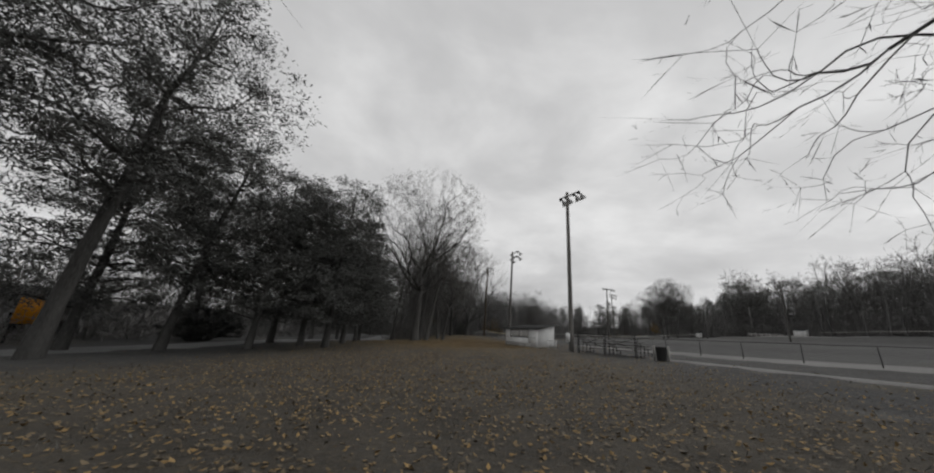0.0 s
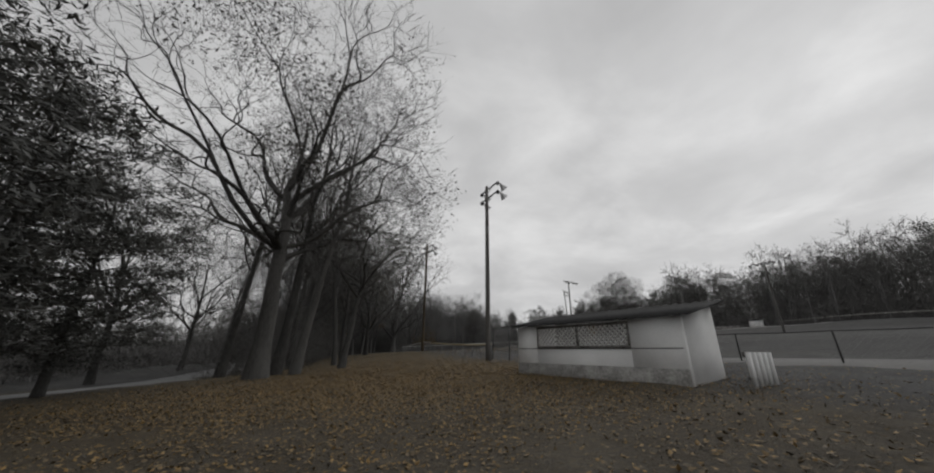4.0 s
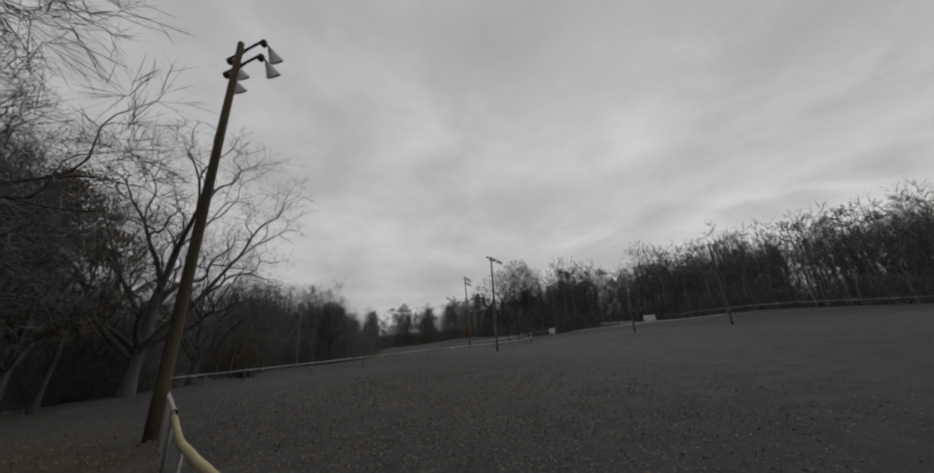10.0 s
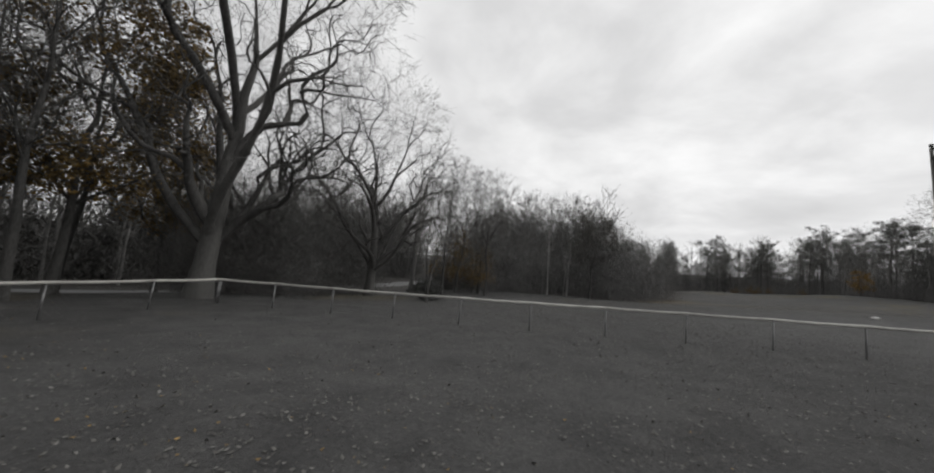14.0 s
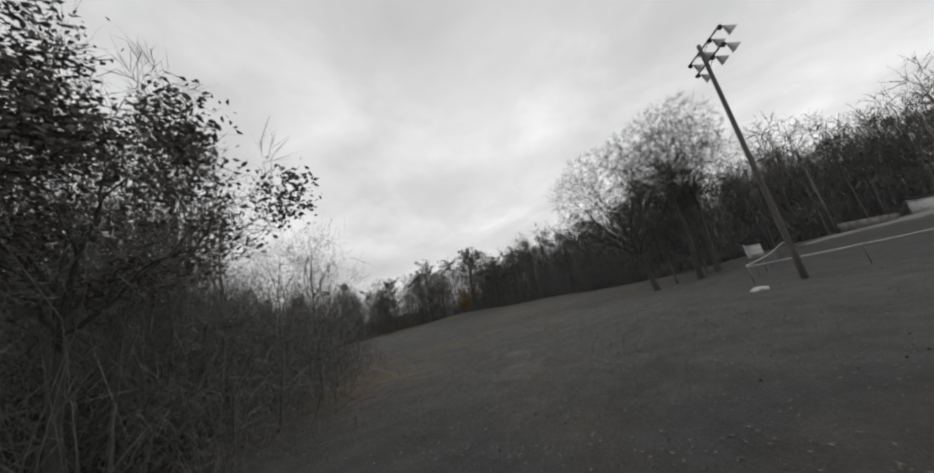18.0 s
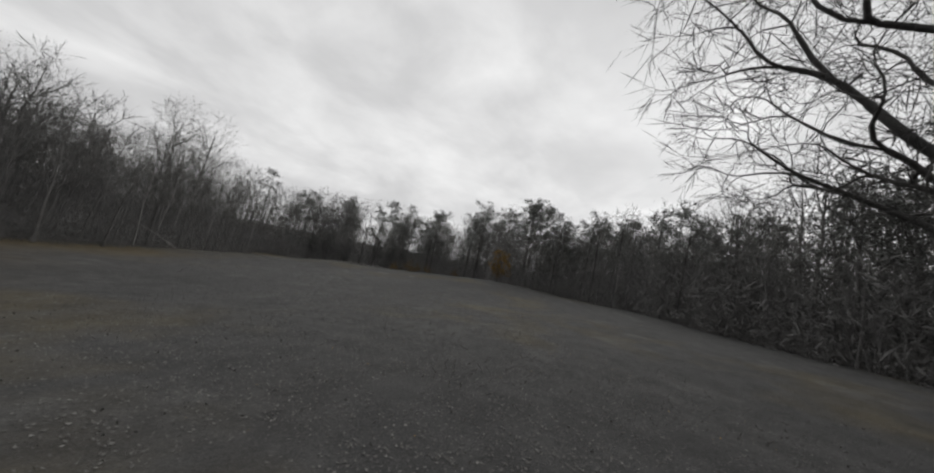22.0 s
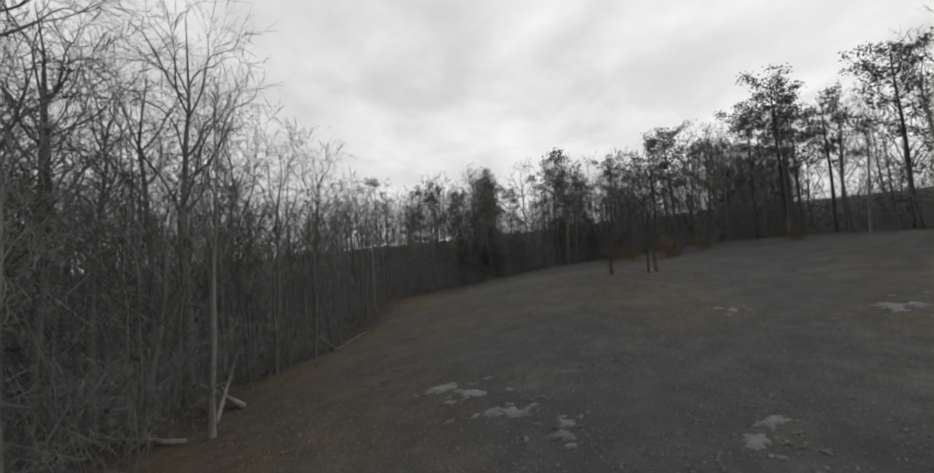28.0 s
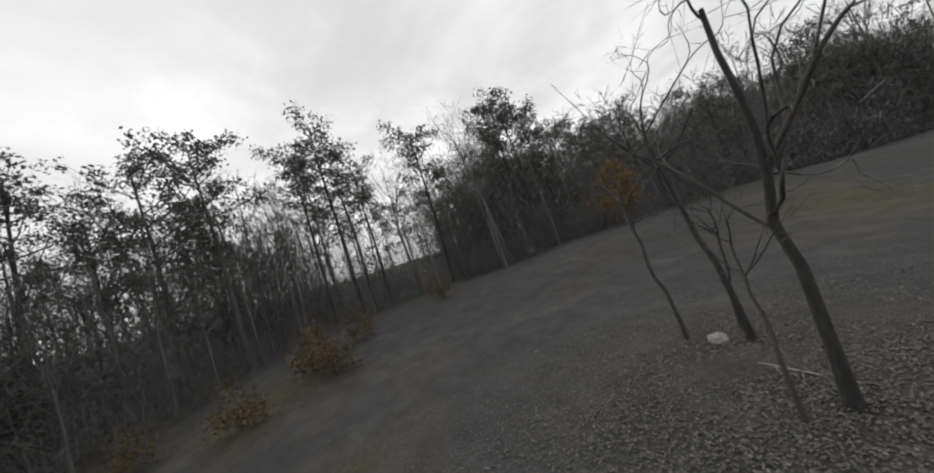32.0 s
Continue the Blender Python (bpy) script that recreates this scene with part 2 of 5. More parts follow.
ORANGE = material("orange_plastic", (0.55, 0.20, 0.01), (0.75, 0.32, 0.02), 1.5, 0.5, 0.1, 20)
BRICK = material("grey_siding", (0.25, 0.25, 0.25), (0.38, 0.38, 0.38), 0.6, 0.85, 0.3, 10)
GLASS = material("dark_window", (0.01, 0.01, 0.012), (0.03, 0.03, 0.033), 2, 0.12, 0.0, 10, spec=0.6)
LENS = material("frosted_lens", (0.28, 0.28, 0.28), (0.38, 0.38, 0.38), 3, 0.4, 0.0, 20, spec=0.3)


def ground_material():
    m = bpy.data.materials.new("meadow")
    m.use_nodes = True
    n, l = m.node_tree.nodes, m.node_tree.links
    bs = n["Principled BSDF"]
    bs.inputs["Roughness"].default_value, bs.inputs["Specular IOR Level"].default_value = 0.97, 0.15
    tc = n.new("ShaderNodeTexCoord")

    def noise_(scale, detail=4.0, rough=0.55):
        t = n.new("ShaderNodeTexNoise")
        t.inputs["Scale"].default_value, t.inputs["Detail"].default_value, t.inputs["Roughness"].default_value = scale, detail, rough
        l.new(tc.outputs["Object"], t.inputs["Vector"])
        return t.outputs["Fac"]

    def ramp_(fac, stops):
        r = n.new("ShaderNodeValToRGB")
        while len(r.color_ramp.elements) < len(stops):
            r.color_ramp.elements.new(0.5)
        for e_, (p_, c_) in zip(r.color_ramp.elements, stops):
            e_.position, e_.color = p_, (*c_, 1)
        l.new(fac, r.inputs[0])
        return r.outputs[0]

    def mix_(fac, a_, b_, kind="MIX"):
        x_ = n.new("ShaderNodeMix"); x_.data_type = "RGBA"; x_.blend_type = kind
        if isinstance(fac, float):
            x_.inputs["Factor"].default_value = fac
        else:
            l.new(fac, x_.inputs["Factor"])
        l.new(a_, x_.inputs["A"]); l.new(b_, x_.inputs["B"])
        return x_.outputs["Result"]

    cover = n.new("ShaderNodeAttribute"); cover.attribute_name = "cover"
    kinds = n.new("ShaderNodeSeparateColor")
    l.new(cover.outputs["Color"], kinds.inputs[0])
    turf = ramp_(noise_(20.0, 7.0, 0.75), [(0.3, (0.055, 0.0545, 0.0545)), (0.5, (0.082, 0.081, 0.080)), (0.72, (0.125, 0.123, 0.121))])
    straw = ramp_(noise_(7.0, 5.0, 0.7), [(0.3, (0.075, 0.066, 0.046)), (0.7, (0.165, 0.138, 0.085))])
    mown = ramp_(noise_(13.0, 8.0, 0.78), [(0.3, (0.062, 0.0615, 0.0615)), (0.7, (0.125, 0.1235, 0.122))])
    leafy_ = ramp_(noise_(11.0, 5.0, 0.75), [(0.3, (0.07, 0.061, 0.048)), (0.5, (0.125, 0.1, 0.063)), (0.7, (0.2, 0.15, 0.08))])
    duff = ramp_(noise_(5.0, 5.0, 0.7), [(0.3, (0.05, 0.048, 0.046)), (0.7, (0.11, 0.105, 0.099))])
    bare = ramp_(noise_(14.0, 5.0, 0.7), [(0.3, (0.07, 0.069, 0.066)), (0.7, (0.21, 0.206, 0.197))])
    patches = ramp_(noise_(0.07, 4.0, 0.6), [(0.55, (0, 0, 0)), (0.66, (0.6, 0.6, 0.6))])
    worn = ramp_(noise_(0.22, 6.0, 0.7), [(0.56, (0, 0, 0)), (0.74, (0.8, 0.8, 0.8))])
    c = mix_(patches, turf, straw)
    c = mix_(worn, c, bare)
    c = mix_(kinds.outputs[1], c, mown)
    c = mix_(kinds.outputs[2], c, leafy_)
    c = mix_(kinds.outputs[0], c, duff)
    big_ = ramp_(noise_(0.03, 3.0), [(0.3, (0.74, 0.74, 0.74)), (0.7, (1.18, 1.18, 1.18))])
    c = mix_(1.0, c, big_, "MULTIPLY")
    clumps_ = ramp_(noise_(0.9, 5.0, 0.65), [(0.32, (0.8, 0.8, 0.8)), (0.66, (1.16, 1.16, 1.15))])
    c = mix_(1.0, c, clumps_, "MULTIPLY")
    l.new(c, bs.inputs["Base Color"])
    bp = n.new("ShaderNodeBump"); bp.inputs["Strength"].default_value = 0.9; bp.inputs["Distance"].default_value = 0.06
    l.new(noise_(11.0, 6.0, 0.75), bp.inputs["Height"]); l.new(bp.outputs[0], bs.inputs["Normal"])
    return m


MEADOW = ground_material()

# ---- helpers for meshes ----


class Buf:
    """Collects vertices and faces of one mesh."""

    def __init__(self):
        self.v, self.f, self.n = [], [], 0

    def add(self, verts, faces):
        verts = np.asarray(verts, float).reshape(-1, 3)
        faces = np.asarray(faces, int)
        self.v.append(verts)
        self.f.append(faces + self.n)
        self.n += len(verts)

    def tube(self, pts, rad, sides, cap=False):
        pts, rad = np.asarray(pts, float), np.asarray(rad, float)
        k = len(pts)
        way = pts[-1] - pts[0]
        way = way / (np.linalg.norm(way) + 1e-9)
        a = np.cross(way, (0.31, 0.87, 0.38) if abs(way[2]) > 0.8 else (0, 0, 1.0))
        a /= np.linalg.norm(a) + 1e-9
        b = np.cross(way, a)
        th = np.arange(sides) * 2 * np.pi / sides
        ring = np.cos(th)[:, None] * a + np.sin(th)[:, None] * b
        verts = pts[:, None] + rad[:, None, None] * ring
        i, j = np.meshgrid(np.arange(k - 1), np.arange(sides), indexing="ij")
        j2 = (j + 1) % sides
        q = np.stack([i * sides + j, i * sides + j2, (i + 1) * sides + j2, (i + 1) * sides + j], -1).reshape(-1, 4)
        self.add(verts, q)
        if cap:
            for r, flip in ((0, True), (k - 1, False)):
                c = len(verts) * 0 + self.n
                fan = [[r * sides + (s + 1) % sides, r * sides + s] for s in range(sides)]
                base = self.n - k * sides
                self.v.append(pts[r][None])
                self.n += 1
                tri = np.array([[base + p, base + q_, c] if flip else [base + q_, base + p, c] for p, q_ in fan])
                self.f.append(np.c_[tri, tri[:, 2]])

    def box(self, lo, hi, m=None):
        x0, y0, z0 = lo
        x1, y1, z1 = hi
        v = np.array([[x, y, z] for z in (z0, z1) for y in (y0, y1) for x in (x0, x1)], float)
        if m is not None:
            v = np.array([m @ Vector(p) for p in v])
        self.add(v, [[0, 2, 3, 1], [4, 5, 7, 6], [0, 1, 5, 4], [2, 6, 7, 3], [0, 4, 6, 2], [1, 3, 7, 5]])

    def leaves(self, centres, size, rng, up=0.5, long=1.0, flat=False):
        """Folded four-cornered leaves."""
        c = np.asarray(centres, float).reshape(-1, 3)
        k = len(c)
        if not k:
            return
        a = rng.normal(size=(k, 3))
        a[:, 2] *= up
        a /= np.linalg.norm(a, axis=1)[:, None]
        b = np.cross(a, rng.normal(size=(k, 3)) * 0.3 + (0, 0, 1.0) if flat else rng.normal(size=(k, 3)))
        b /= np.linalg.norm(b, axis=1)[:, None] + 1e-9
        s = size * rng.uniform(0.6, 1.4, (k, 1))
        up_ = np.cross(a, b) * s * 0.25
        v = np.stack([c - a * s * long, c + b * s * 0.55 + up_, c + a * s * long, c - b * s * 0.55 + up_], 1)
        base = np.arange(k)[:, None] * 4
        self.add(v, np.r_[base + [0, 1, 2, 2], base + [0, 2, 3, 3]])

    def mesh(self, name, mat, smooth=False):
        me = bpy.data.meshes.new(name)
        v, f = np.concatenate(self.v), np.concatenate(self.f)
        tri = f[:, 2] == f[:, 3]
        idx = np.concatenate([f[~tri].ravel(), f[tri][:, :3].ravel()])
        tot = np.r_[np.full((~tri).sum(), 4), np.full(tri.sum(), 3)]
        me.vertices.add(len(v)); me.vertices.foreach_set("co", v.ravel())
        me.loops.add(len(idx)); me.loops.foreach_set("vertex_index", idx)
        me.polygons.add(len(tot))
        me.polygons.foreach_set("loop_start", np.r_[0, np.cumsum(tot)[:-1]])
        me.polygons.foreach_set("loop_total", tot)
        if smooth:
            me.polygons.foreach_set("use_smooth", np.ones(len(tot), bool))
        me.materials.append(mat)
        me.update(calc_edges=True)
        return me


def part(name, buf, mat, parent, label="", smooth=False):
    """Links a Buf, a bmesh or a mesh as one part under a thing."""
    if isinstance(buf, Buf):
        me = buf.mesh(name, mat, smooth)
    elif isinstance(buf, bmesh.types.BMesh):
        me = bpy.data.meshes.new(name)
        buf.to_mesh(me); buf.free()
        me.materials.append(mat)
    else:
        me = buf
    ob = new(name, me)
    ob.parent = parent
    if label:
        ob["label"] = label
    return ob


def thing(name, x, y, z, label, category, group="", turn=0.0, kind=""):
    ob = new(name)
    ob.empty_display_size = 0.3
    ob.matrix_basis = pose(x, y, z, 0, 0, turn)
    return tagged(ob, label, category, group, kind)


# ---- the lie of the land ----
CONTROL = [
    (0, 0, -0.6), (8.6, 28.1, 0.2), (6.3, 51, 0.42), (4.7, 41, 0.3), (1, 38, -0.4), (3.9, 74.8, 1.1), (2.2, 101, 0.85),
    (42, 101.4, 3), (52.3, 122.6, 4), (62.5, 89.2, 5), (98, 103.3, 8.8), (82.6, 123.2, 6.9), (91, 114, 7.9), (110, 85, 9.6),
    (78.3, 134.2, 4.9), (42.2, 174.7, 2.2), (56.4, 207.5, 3.5), (63.8, 195.3, 5.3), (82.4, 212.5, 7.1), (88, 230, 6.7), (106.3, 193, 9.7),
    (111, 167, 9), (106, 148, 7.8), (113, 220, 9.3), (47.5, 217.7, -1), (17, 82, 1.7), (-20, 20, -2), (-20, 60, -1.6),
    (13, 128, 1.3), (30, 148, 2), (-15, 115, -1.5), (65.4, 235, 4.3), (48.6, 160, 3), (48.7, 182.4, 2.9),
]
CP = np.array(CONTROL, float)


def lie(x, y):
    return 0.1 + 0.05 * np.clip(x, -60, 150) + 0.012 * np.clip(y, -40, 300)


REST = CP[:, 2] - lie(CP[:, 0], CP[:, 1])


# the rim of the woods round the open ground, walked with the wood on the left
RIM = np.array([(-4, 110), (2, 119), (8, 128), (16, 137), (23, 140), (29, 137.5), (33, 139), (38, 147), (45, 157), (44, 166), (41.5, 175), (44, 182), (49, 187), (53, 198), (54, 207), (57, 217), (62, 233),
                (72, 237), (80, 234), (91, 238), (100, 234), (109, 228), (119, 215), (112, 201), (110, 192), (114, 181), (113, 166), (109, 150), (104, 138), (99, 130), (112, 121), (115, 100), (117, 75), (112, 45), (104, 12), (92, -25)], float)
OPEN = np.r_[RIM, [(40, -60), (-34, -50), (-36, 60), (-32, 108)]]


def outside(x, y):
    """Distance beyond the rim of the open ground, 0 within it."""
    p = np.stack([np.asarray(x, float), np.asarray(y, float)], -1)
    a, b = OPEN, np.roll(OPEN, -1, 0)
    far, inside = np.full(p.shape[:-1], 1e9), np.zeros(p.shape[:-1], bool)
    for (ax, ay), (bx, by) in zip(a, b):
        ab = np.array([bx - ax, by - ay])
        t = np.clip(((p - (ax, ay)) @ ab) / (ab @ ab), 0, 1)
        far = np.minimum(far, np.linalg.norm(p - (ax, ay) - t[..., None] * ab, axis=-1))
        if ay != by:
            inside ^= ((ay > p[..., 1]) != (by > p[..., 1])) & (p[..., 0] < (bx - ax) * (p[..., 1] - ay) / (by - ay) + ax)
    return np.where(inside, 0, far)


def ground_at(x, y):
    """Height of the ground at arrays of places: a gentle slope up to the east, a knoll, and wooded hills beyond."""
    x, y = np.asarray(x, float), np.asarray(y, float)
    w = 1 / ((x[..., None] - CP[:, 0]) ** 2 + (y[..., None] - CP[:, 1]) ** 2 + 36) ** 1.5
    low = lie(x, y) + (w * REST).sum(-1) / (w.sum(-1) + 3 / 3000.0 ** 1.5)
    t = np.clip((outside(x, y) - 9) / 65, 0, 1)
    tall = 4.0 + 4.5 * np.clip(((x + y) - 150) / 60, 0, 1)
    return low + tall * t * t * (3 - 2 * t)


def gz(x, y):
    return float(ground_at(x, y))


def spread_axis(lo, hi, step, far):
    core = np.arange(lo, hi + step, step)
    out, d = [], step
    while sum(out) < far:
        d *= 1.35
        out.append(d)
    out = np.cumsum(out)
    return np.r_[lo - out[::-1], core, core[-1] + out]


gx, gy = spread_axis(-50, 170, 1.25, 2500), spread_axis(-25, 275, 1.25, 2500)
GX, GY = np.meshgrid(gx, gy, indexing="ij")
near = np.exp(-((np.clip(np.abs(GX - 60) - 110, 0, None) / 60) ** 2) - ((np.clip(np.abs(GY - 125) - 150, 0, None) / 60) ** 2))
lumps = np.random.default_rng(5).normal(size=GX.shape) * 0.022 * near
land = Buf()
ni_, nj_ = GX.shape
ii, jj = np.meshgrid(np.arange(ni_ - 1), np.arange(nj_ - 1), indexing="ij")
land.add(np.stack([GX, GY, ground_at(GX, GY) + lumps], -1), np.stack([ii * nj_ + jj, (ii + 1) * nj_ + jj, (ii + 1) * nj_ + jj + 1, ii * nj_ + jj + 1], -1).reshape(-1, 4))
ground = new("ground", land.mesh("ground", MEADOW, True))
cover = np.ones((ni_ * nj_, 4))
fx_, fy_ = GX.ravel(), GY.ravel()
edge_ = np.random.default_rng(8).normal(size=len(fx_))


def step_(v, lo, hi):
    return np.clip((v - lo) / (hi - lo), 0, 1)


cover[:, 0] = np.maximum(step_(outside(fx_, fy_) + edge_ * 0.4, 0.3, 2.5), 0.75 * np.exp(-((np.hypot(fx_ - 83, fy_ - 212) + edge_ * 0.6) / 5) ** 4))
fence_x = np.interp(fy_, (20, 45, 63, 76, 101, 112), (9, 7.4, 5.6, 4.0, 2.3, 6))
cover[:, 1] = step_(fx_ - fence_x, 1, 4) * step_(fy_, 18, 26) * step_(132 + 0.05 * fx_ - fy_ + edge_ * 0.6, 0, 16) * 0.85
past = np.clip(np.stack([np.hypot(fx_ - a, fy_ - b) for a, b in RIM[7:17]]).min(0) + edge_ * 0.5, 0, None)
west_ = step_(fence_x + 0.8 - fx_ + edge_ * 0.5, 0, 3) * step_(84 - fy_, 0, 12) * step_(fx_ + 17, 0, 6)
cover[:, 2] = np.maximum(west_ * (0.35 + 0.5 * step_(fy_, 28, 40)), np.exp(-(past / 5.5) ** 2) * 0.9)
layer = ground.data.color_attributes.new("cover", "FLOAT_COLOR", "POINT")
layer.data.foreach_set("color", cover.ravel())
tagged(ground, "dull winter grass meadow with worn bare patches", "ground", kind="structure")


def ribbon(name, line, widths, mat, label, category, over=0.05, step=1.5, cross=6, seed=1):
    """A sheet that lies on the ground along a line, with an uneven rim."""
    line = np.array(line, float)
    d = np.r_[0, np.cumsum(np.hypot(*np.diff(line, axis=0).T))]
    s = np.linspace(0, d[-1], int(d[-1] / step) + 2)
    c = np.stack([np.interp(s, d, line[:, 0]), np.interp(s, d, line[:, 1])], 1)
    for _ in range(6):
        c[1:-1] = (c[:-2] + 2 * c[1:-1] + c[2:]) / 4
    t = np.gradient(c, axis=0)
    t /= np.linalg.norm(t, axis=1)[:, None]
    side = np.stack([-t[:, 1], t[:, 0]], 1)
    w = np.interp(s, d, widths)
    rng = np.random.default_rng(seed)
    k = np.linspace(-1, 1, cross)
    wob = 1 + rng.normal(size=(len(s), 1)) * 0.06
    p = c[:, None] + side[:, None] * (k[None] * w[:, None] / 2 * wob)[..., None]
    z = ground_at(p[..., 0], p[..., 1]) + over - 0.09 * (np.abs(k) > 0.99)
    b = Buf()
    n_, m_ = len(s), cross
    i, j = np.meshgrid(np.arange(n_ - 1), np.arange(m_ - 1), indexing="ij")
    b.add(np.concatenate([p, z[..., None]], -1), np.stack([i * m_ + j, i * m_ + j + 1, (i + 1) * m_ + j + 1, (i + 1) * m_ + j], -1).reshape(-1, 4)[:, ::-1])
    ob = new(name, b.mesh(name, mat, True))
    return tagged(ob, label, category, kind="structure")


ROAD = [(-34, -40), (-27.5, 0), (-25.8, 16), (-23.6, 26), (-20.4, 37), (-17.9, 48), (-17.2, 62), (-17.6, 80), (-19.0, 100), (-16, 112), (-9, 122), (-2.5, 133), (1, 150), (-6, 190), (-50, 240)]


def off_road(x, y, room=5.0):
    """Whether a place keeps clear of the road."""
    line = np.array(ROAD, float)
    a, ab = line[:-1], np.diff(line, axis=0)
    t = np.clip((((x, y) - a) * ab).sum(1) / (ab * ab).sum(1), 0, 1)
    return np.hypot(*((x, y) - a - t[:, None] * ab).T).min() > room


ribbon("road", ROAD, [5.5] * 15, ASPHALT,
       "worn grey park road running beside the trees", "road", 0.06, cross=5)
ribbon("infield_dirt", [(14, 44), (17.5, 36), (19.5, 26), (29, 16)], [2, 6, 7, 7], DIRT, "pale sandy infield dirt of the near diamond", "infield", 0.05, seed=3)
ribbon("infield_dirt", [(85.5, 118.5), (89.5, 110), (94.5, 98), (101, 86)], [2.5, 9, 10, 3], DIRT, "pale sandy infield dirt of the far diamond", "infield", 0.05, seed=4)
ribbon("path", [(11.5, 24.3), (12.7, 20.3), (14.3, 14), (17.5, 5)], [0.7, 0.9, 0.9, 0.9], DIRT, "pale worn concrete footpath across the grass", "path", 0.06, seed=6)


def patch(x, y, size, seed):
    """A ragged bare spot lying on the grass."""
    g = np.random.default_rng(seed)
    k, rings = 22, 3
    wob = 1 + 0.35 * np.sin(np.arange(k) * 2 * np.pi / k * 2 + g.uniform(0, 6)) + g.normal(size=k) * 0.34
    ang = np.arange(k) * 2 * np.pi / k
    pts = [(x, y)]
    for r in range(1, rings + 1):
        for a, w in zip(ang, wob):
            d = size * max(w, 0.3) * r / rings
            pts.append((x + d * math.cos(a), y + d * 0.6 * math.sin(a)))
    p = np.array(pts)
    z = ground_at(p[:, 0], p[:, 1]) + 0.035
    z[1 + (rings - 1) * k:] -= 0.075
    f = [[0, 1 + i, 1 + (i + 1) % k, 1 + (i + 1) % k] for i in range(k)]
    for r in range(rings - 1):
        o = 1 + r * k
        f += [[o + i, o + k + i, o + k + (i + 1) % k, o + (i + 1) % k] for i in range(k)]
    b = Buf()
    b.add(np.c_[p, z], f)
    return tagged(new("bare_patch", b.mesh("bare_patch", GRAVEL, True)), "pale bare gravelly spot worn in the meadow grass", "bare ground", kind="structure")


for k, (x, y, r) in enumerate(((63.4, 197.4, 0.8), (64.9, 195.1, 0.6), (65.6, 193.9, 0.45), (66.0, 186.8, 0.7), (74, 189, 0.9), (75.5, 188.7, 0.6), (75.8, 183, 0.7), (69, 191, 0.5), (81, 195, 0.9), (78, 199, 0.6), (71, 179, 0.5), (86, 191, 0.7))):
    g_ = np.random.default_rng(500 + k)
    for j in range(12):
        patch(x + g_.normal() * r * 1.1, y + g_.normal() * r * 0.9, r * (0.7 if j < 2 else g_.uniform(0.1, 0.34)), 300 + 20 * k + j)

# ---- trees ----
UP = np.array([0, 0, 1.0])


def sway(rng, d, amount):
    d = d + rng.normal(size=3) * amount
    return d / np.linalg.norm(d)


def blades(b, c, d, length, width, rng):
    """Thin twigs, each a bent sliver."""
    k = len(c)
    w = np.cross(d, rng.normal(size=(k, 3)))
    w *= width / (np.linalg.norm(w, axis=1)[:, None] + 1e-9)
    base = np.arange(k)[:, None] * 4
    b.add(np.stack([c - w, c + w, c + d * length * 0.6 + w * 0.7 + rng.normal(size=(k, 3)) * width * 1.5, c + d * length], 1), np.r_[base + [0, 1, 2, 2], base + [0, 2, 3, 3]])


def crown_points(rng, height, f):
    """Places of twig tips that fill a crown of a given outline, more of them near its skin."""
    n, low, peak = f["n"], f["low"] * height, f.get("peak", 0.45)
    v = rng.random(n * 6)
    u = np.where(v < peak, v / peak, (1 - v) / (1 - peak))
    outline = (1 - (1 - u) ** f.get("blunt", 2.2)) ** (1 / f.get("blunt", 2.2))
    v, outline = v[keep := rng.random(n * 6) < outline ** 1.6], outline[keep]
    v, outline = v[:n], outline[:n]
    a = rng.uniform(0, 2 * np.pi, len(v))
    p1, p2, p3 = rng.uniform(0, 6, 3)
    lobes = 1 + f.get("lobes", 0.13) * (np.sin(2 * a + p1) + np.sin(3 * a + 5 * v + p2) + np.sin(7 * v - a + p3))
    r = f["wide"] * height * outline * lobes * rng.random(len(v)) ** f.get("skin", 0.38)
    z = low + v * (height - low) + r * f.get("droop", 0.0)
    return np.stack([r * np.cos(a), r * np.sin(a), z], 1)


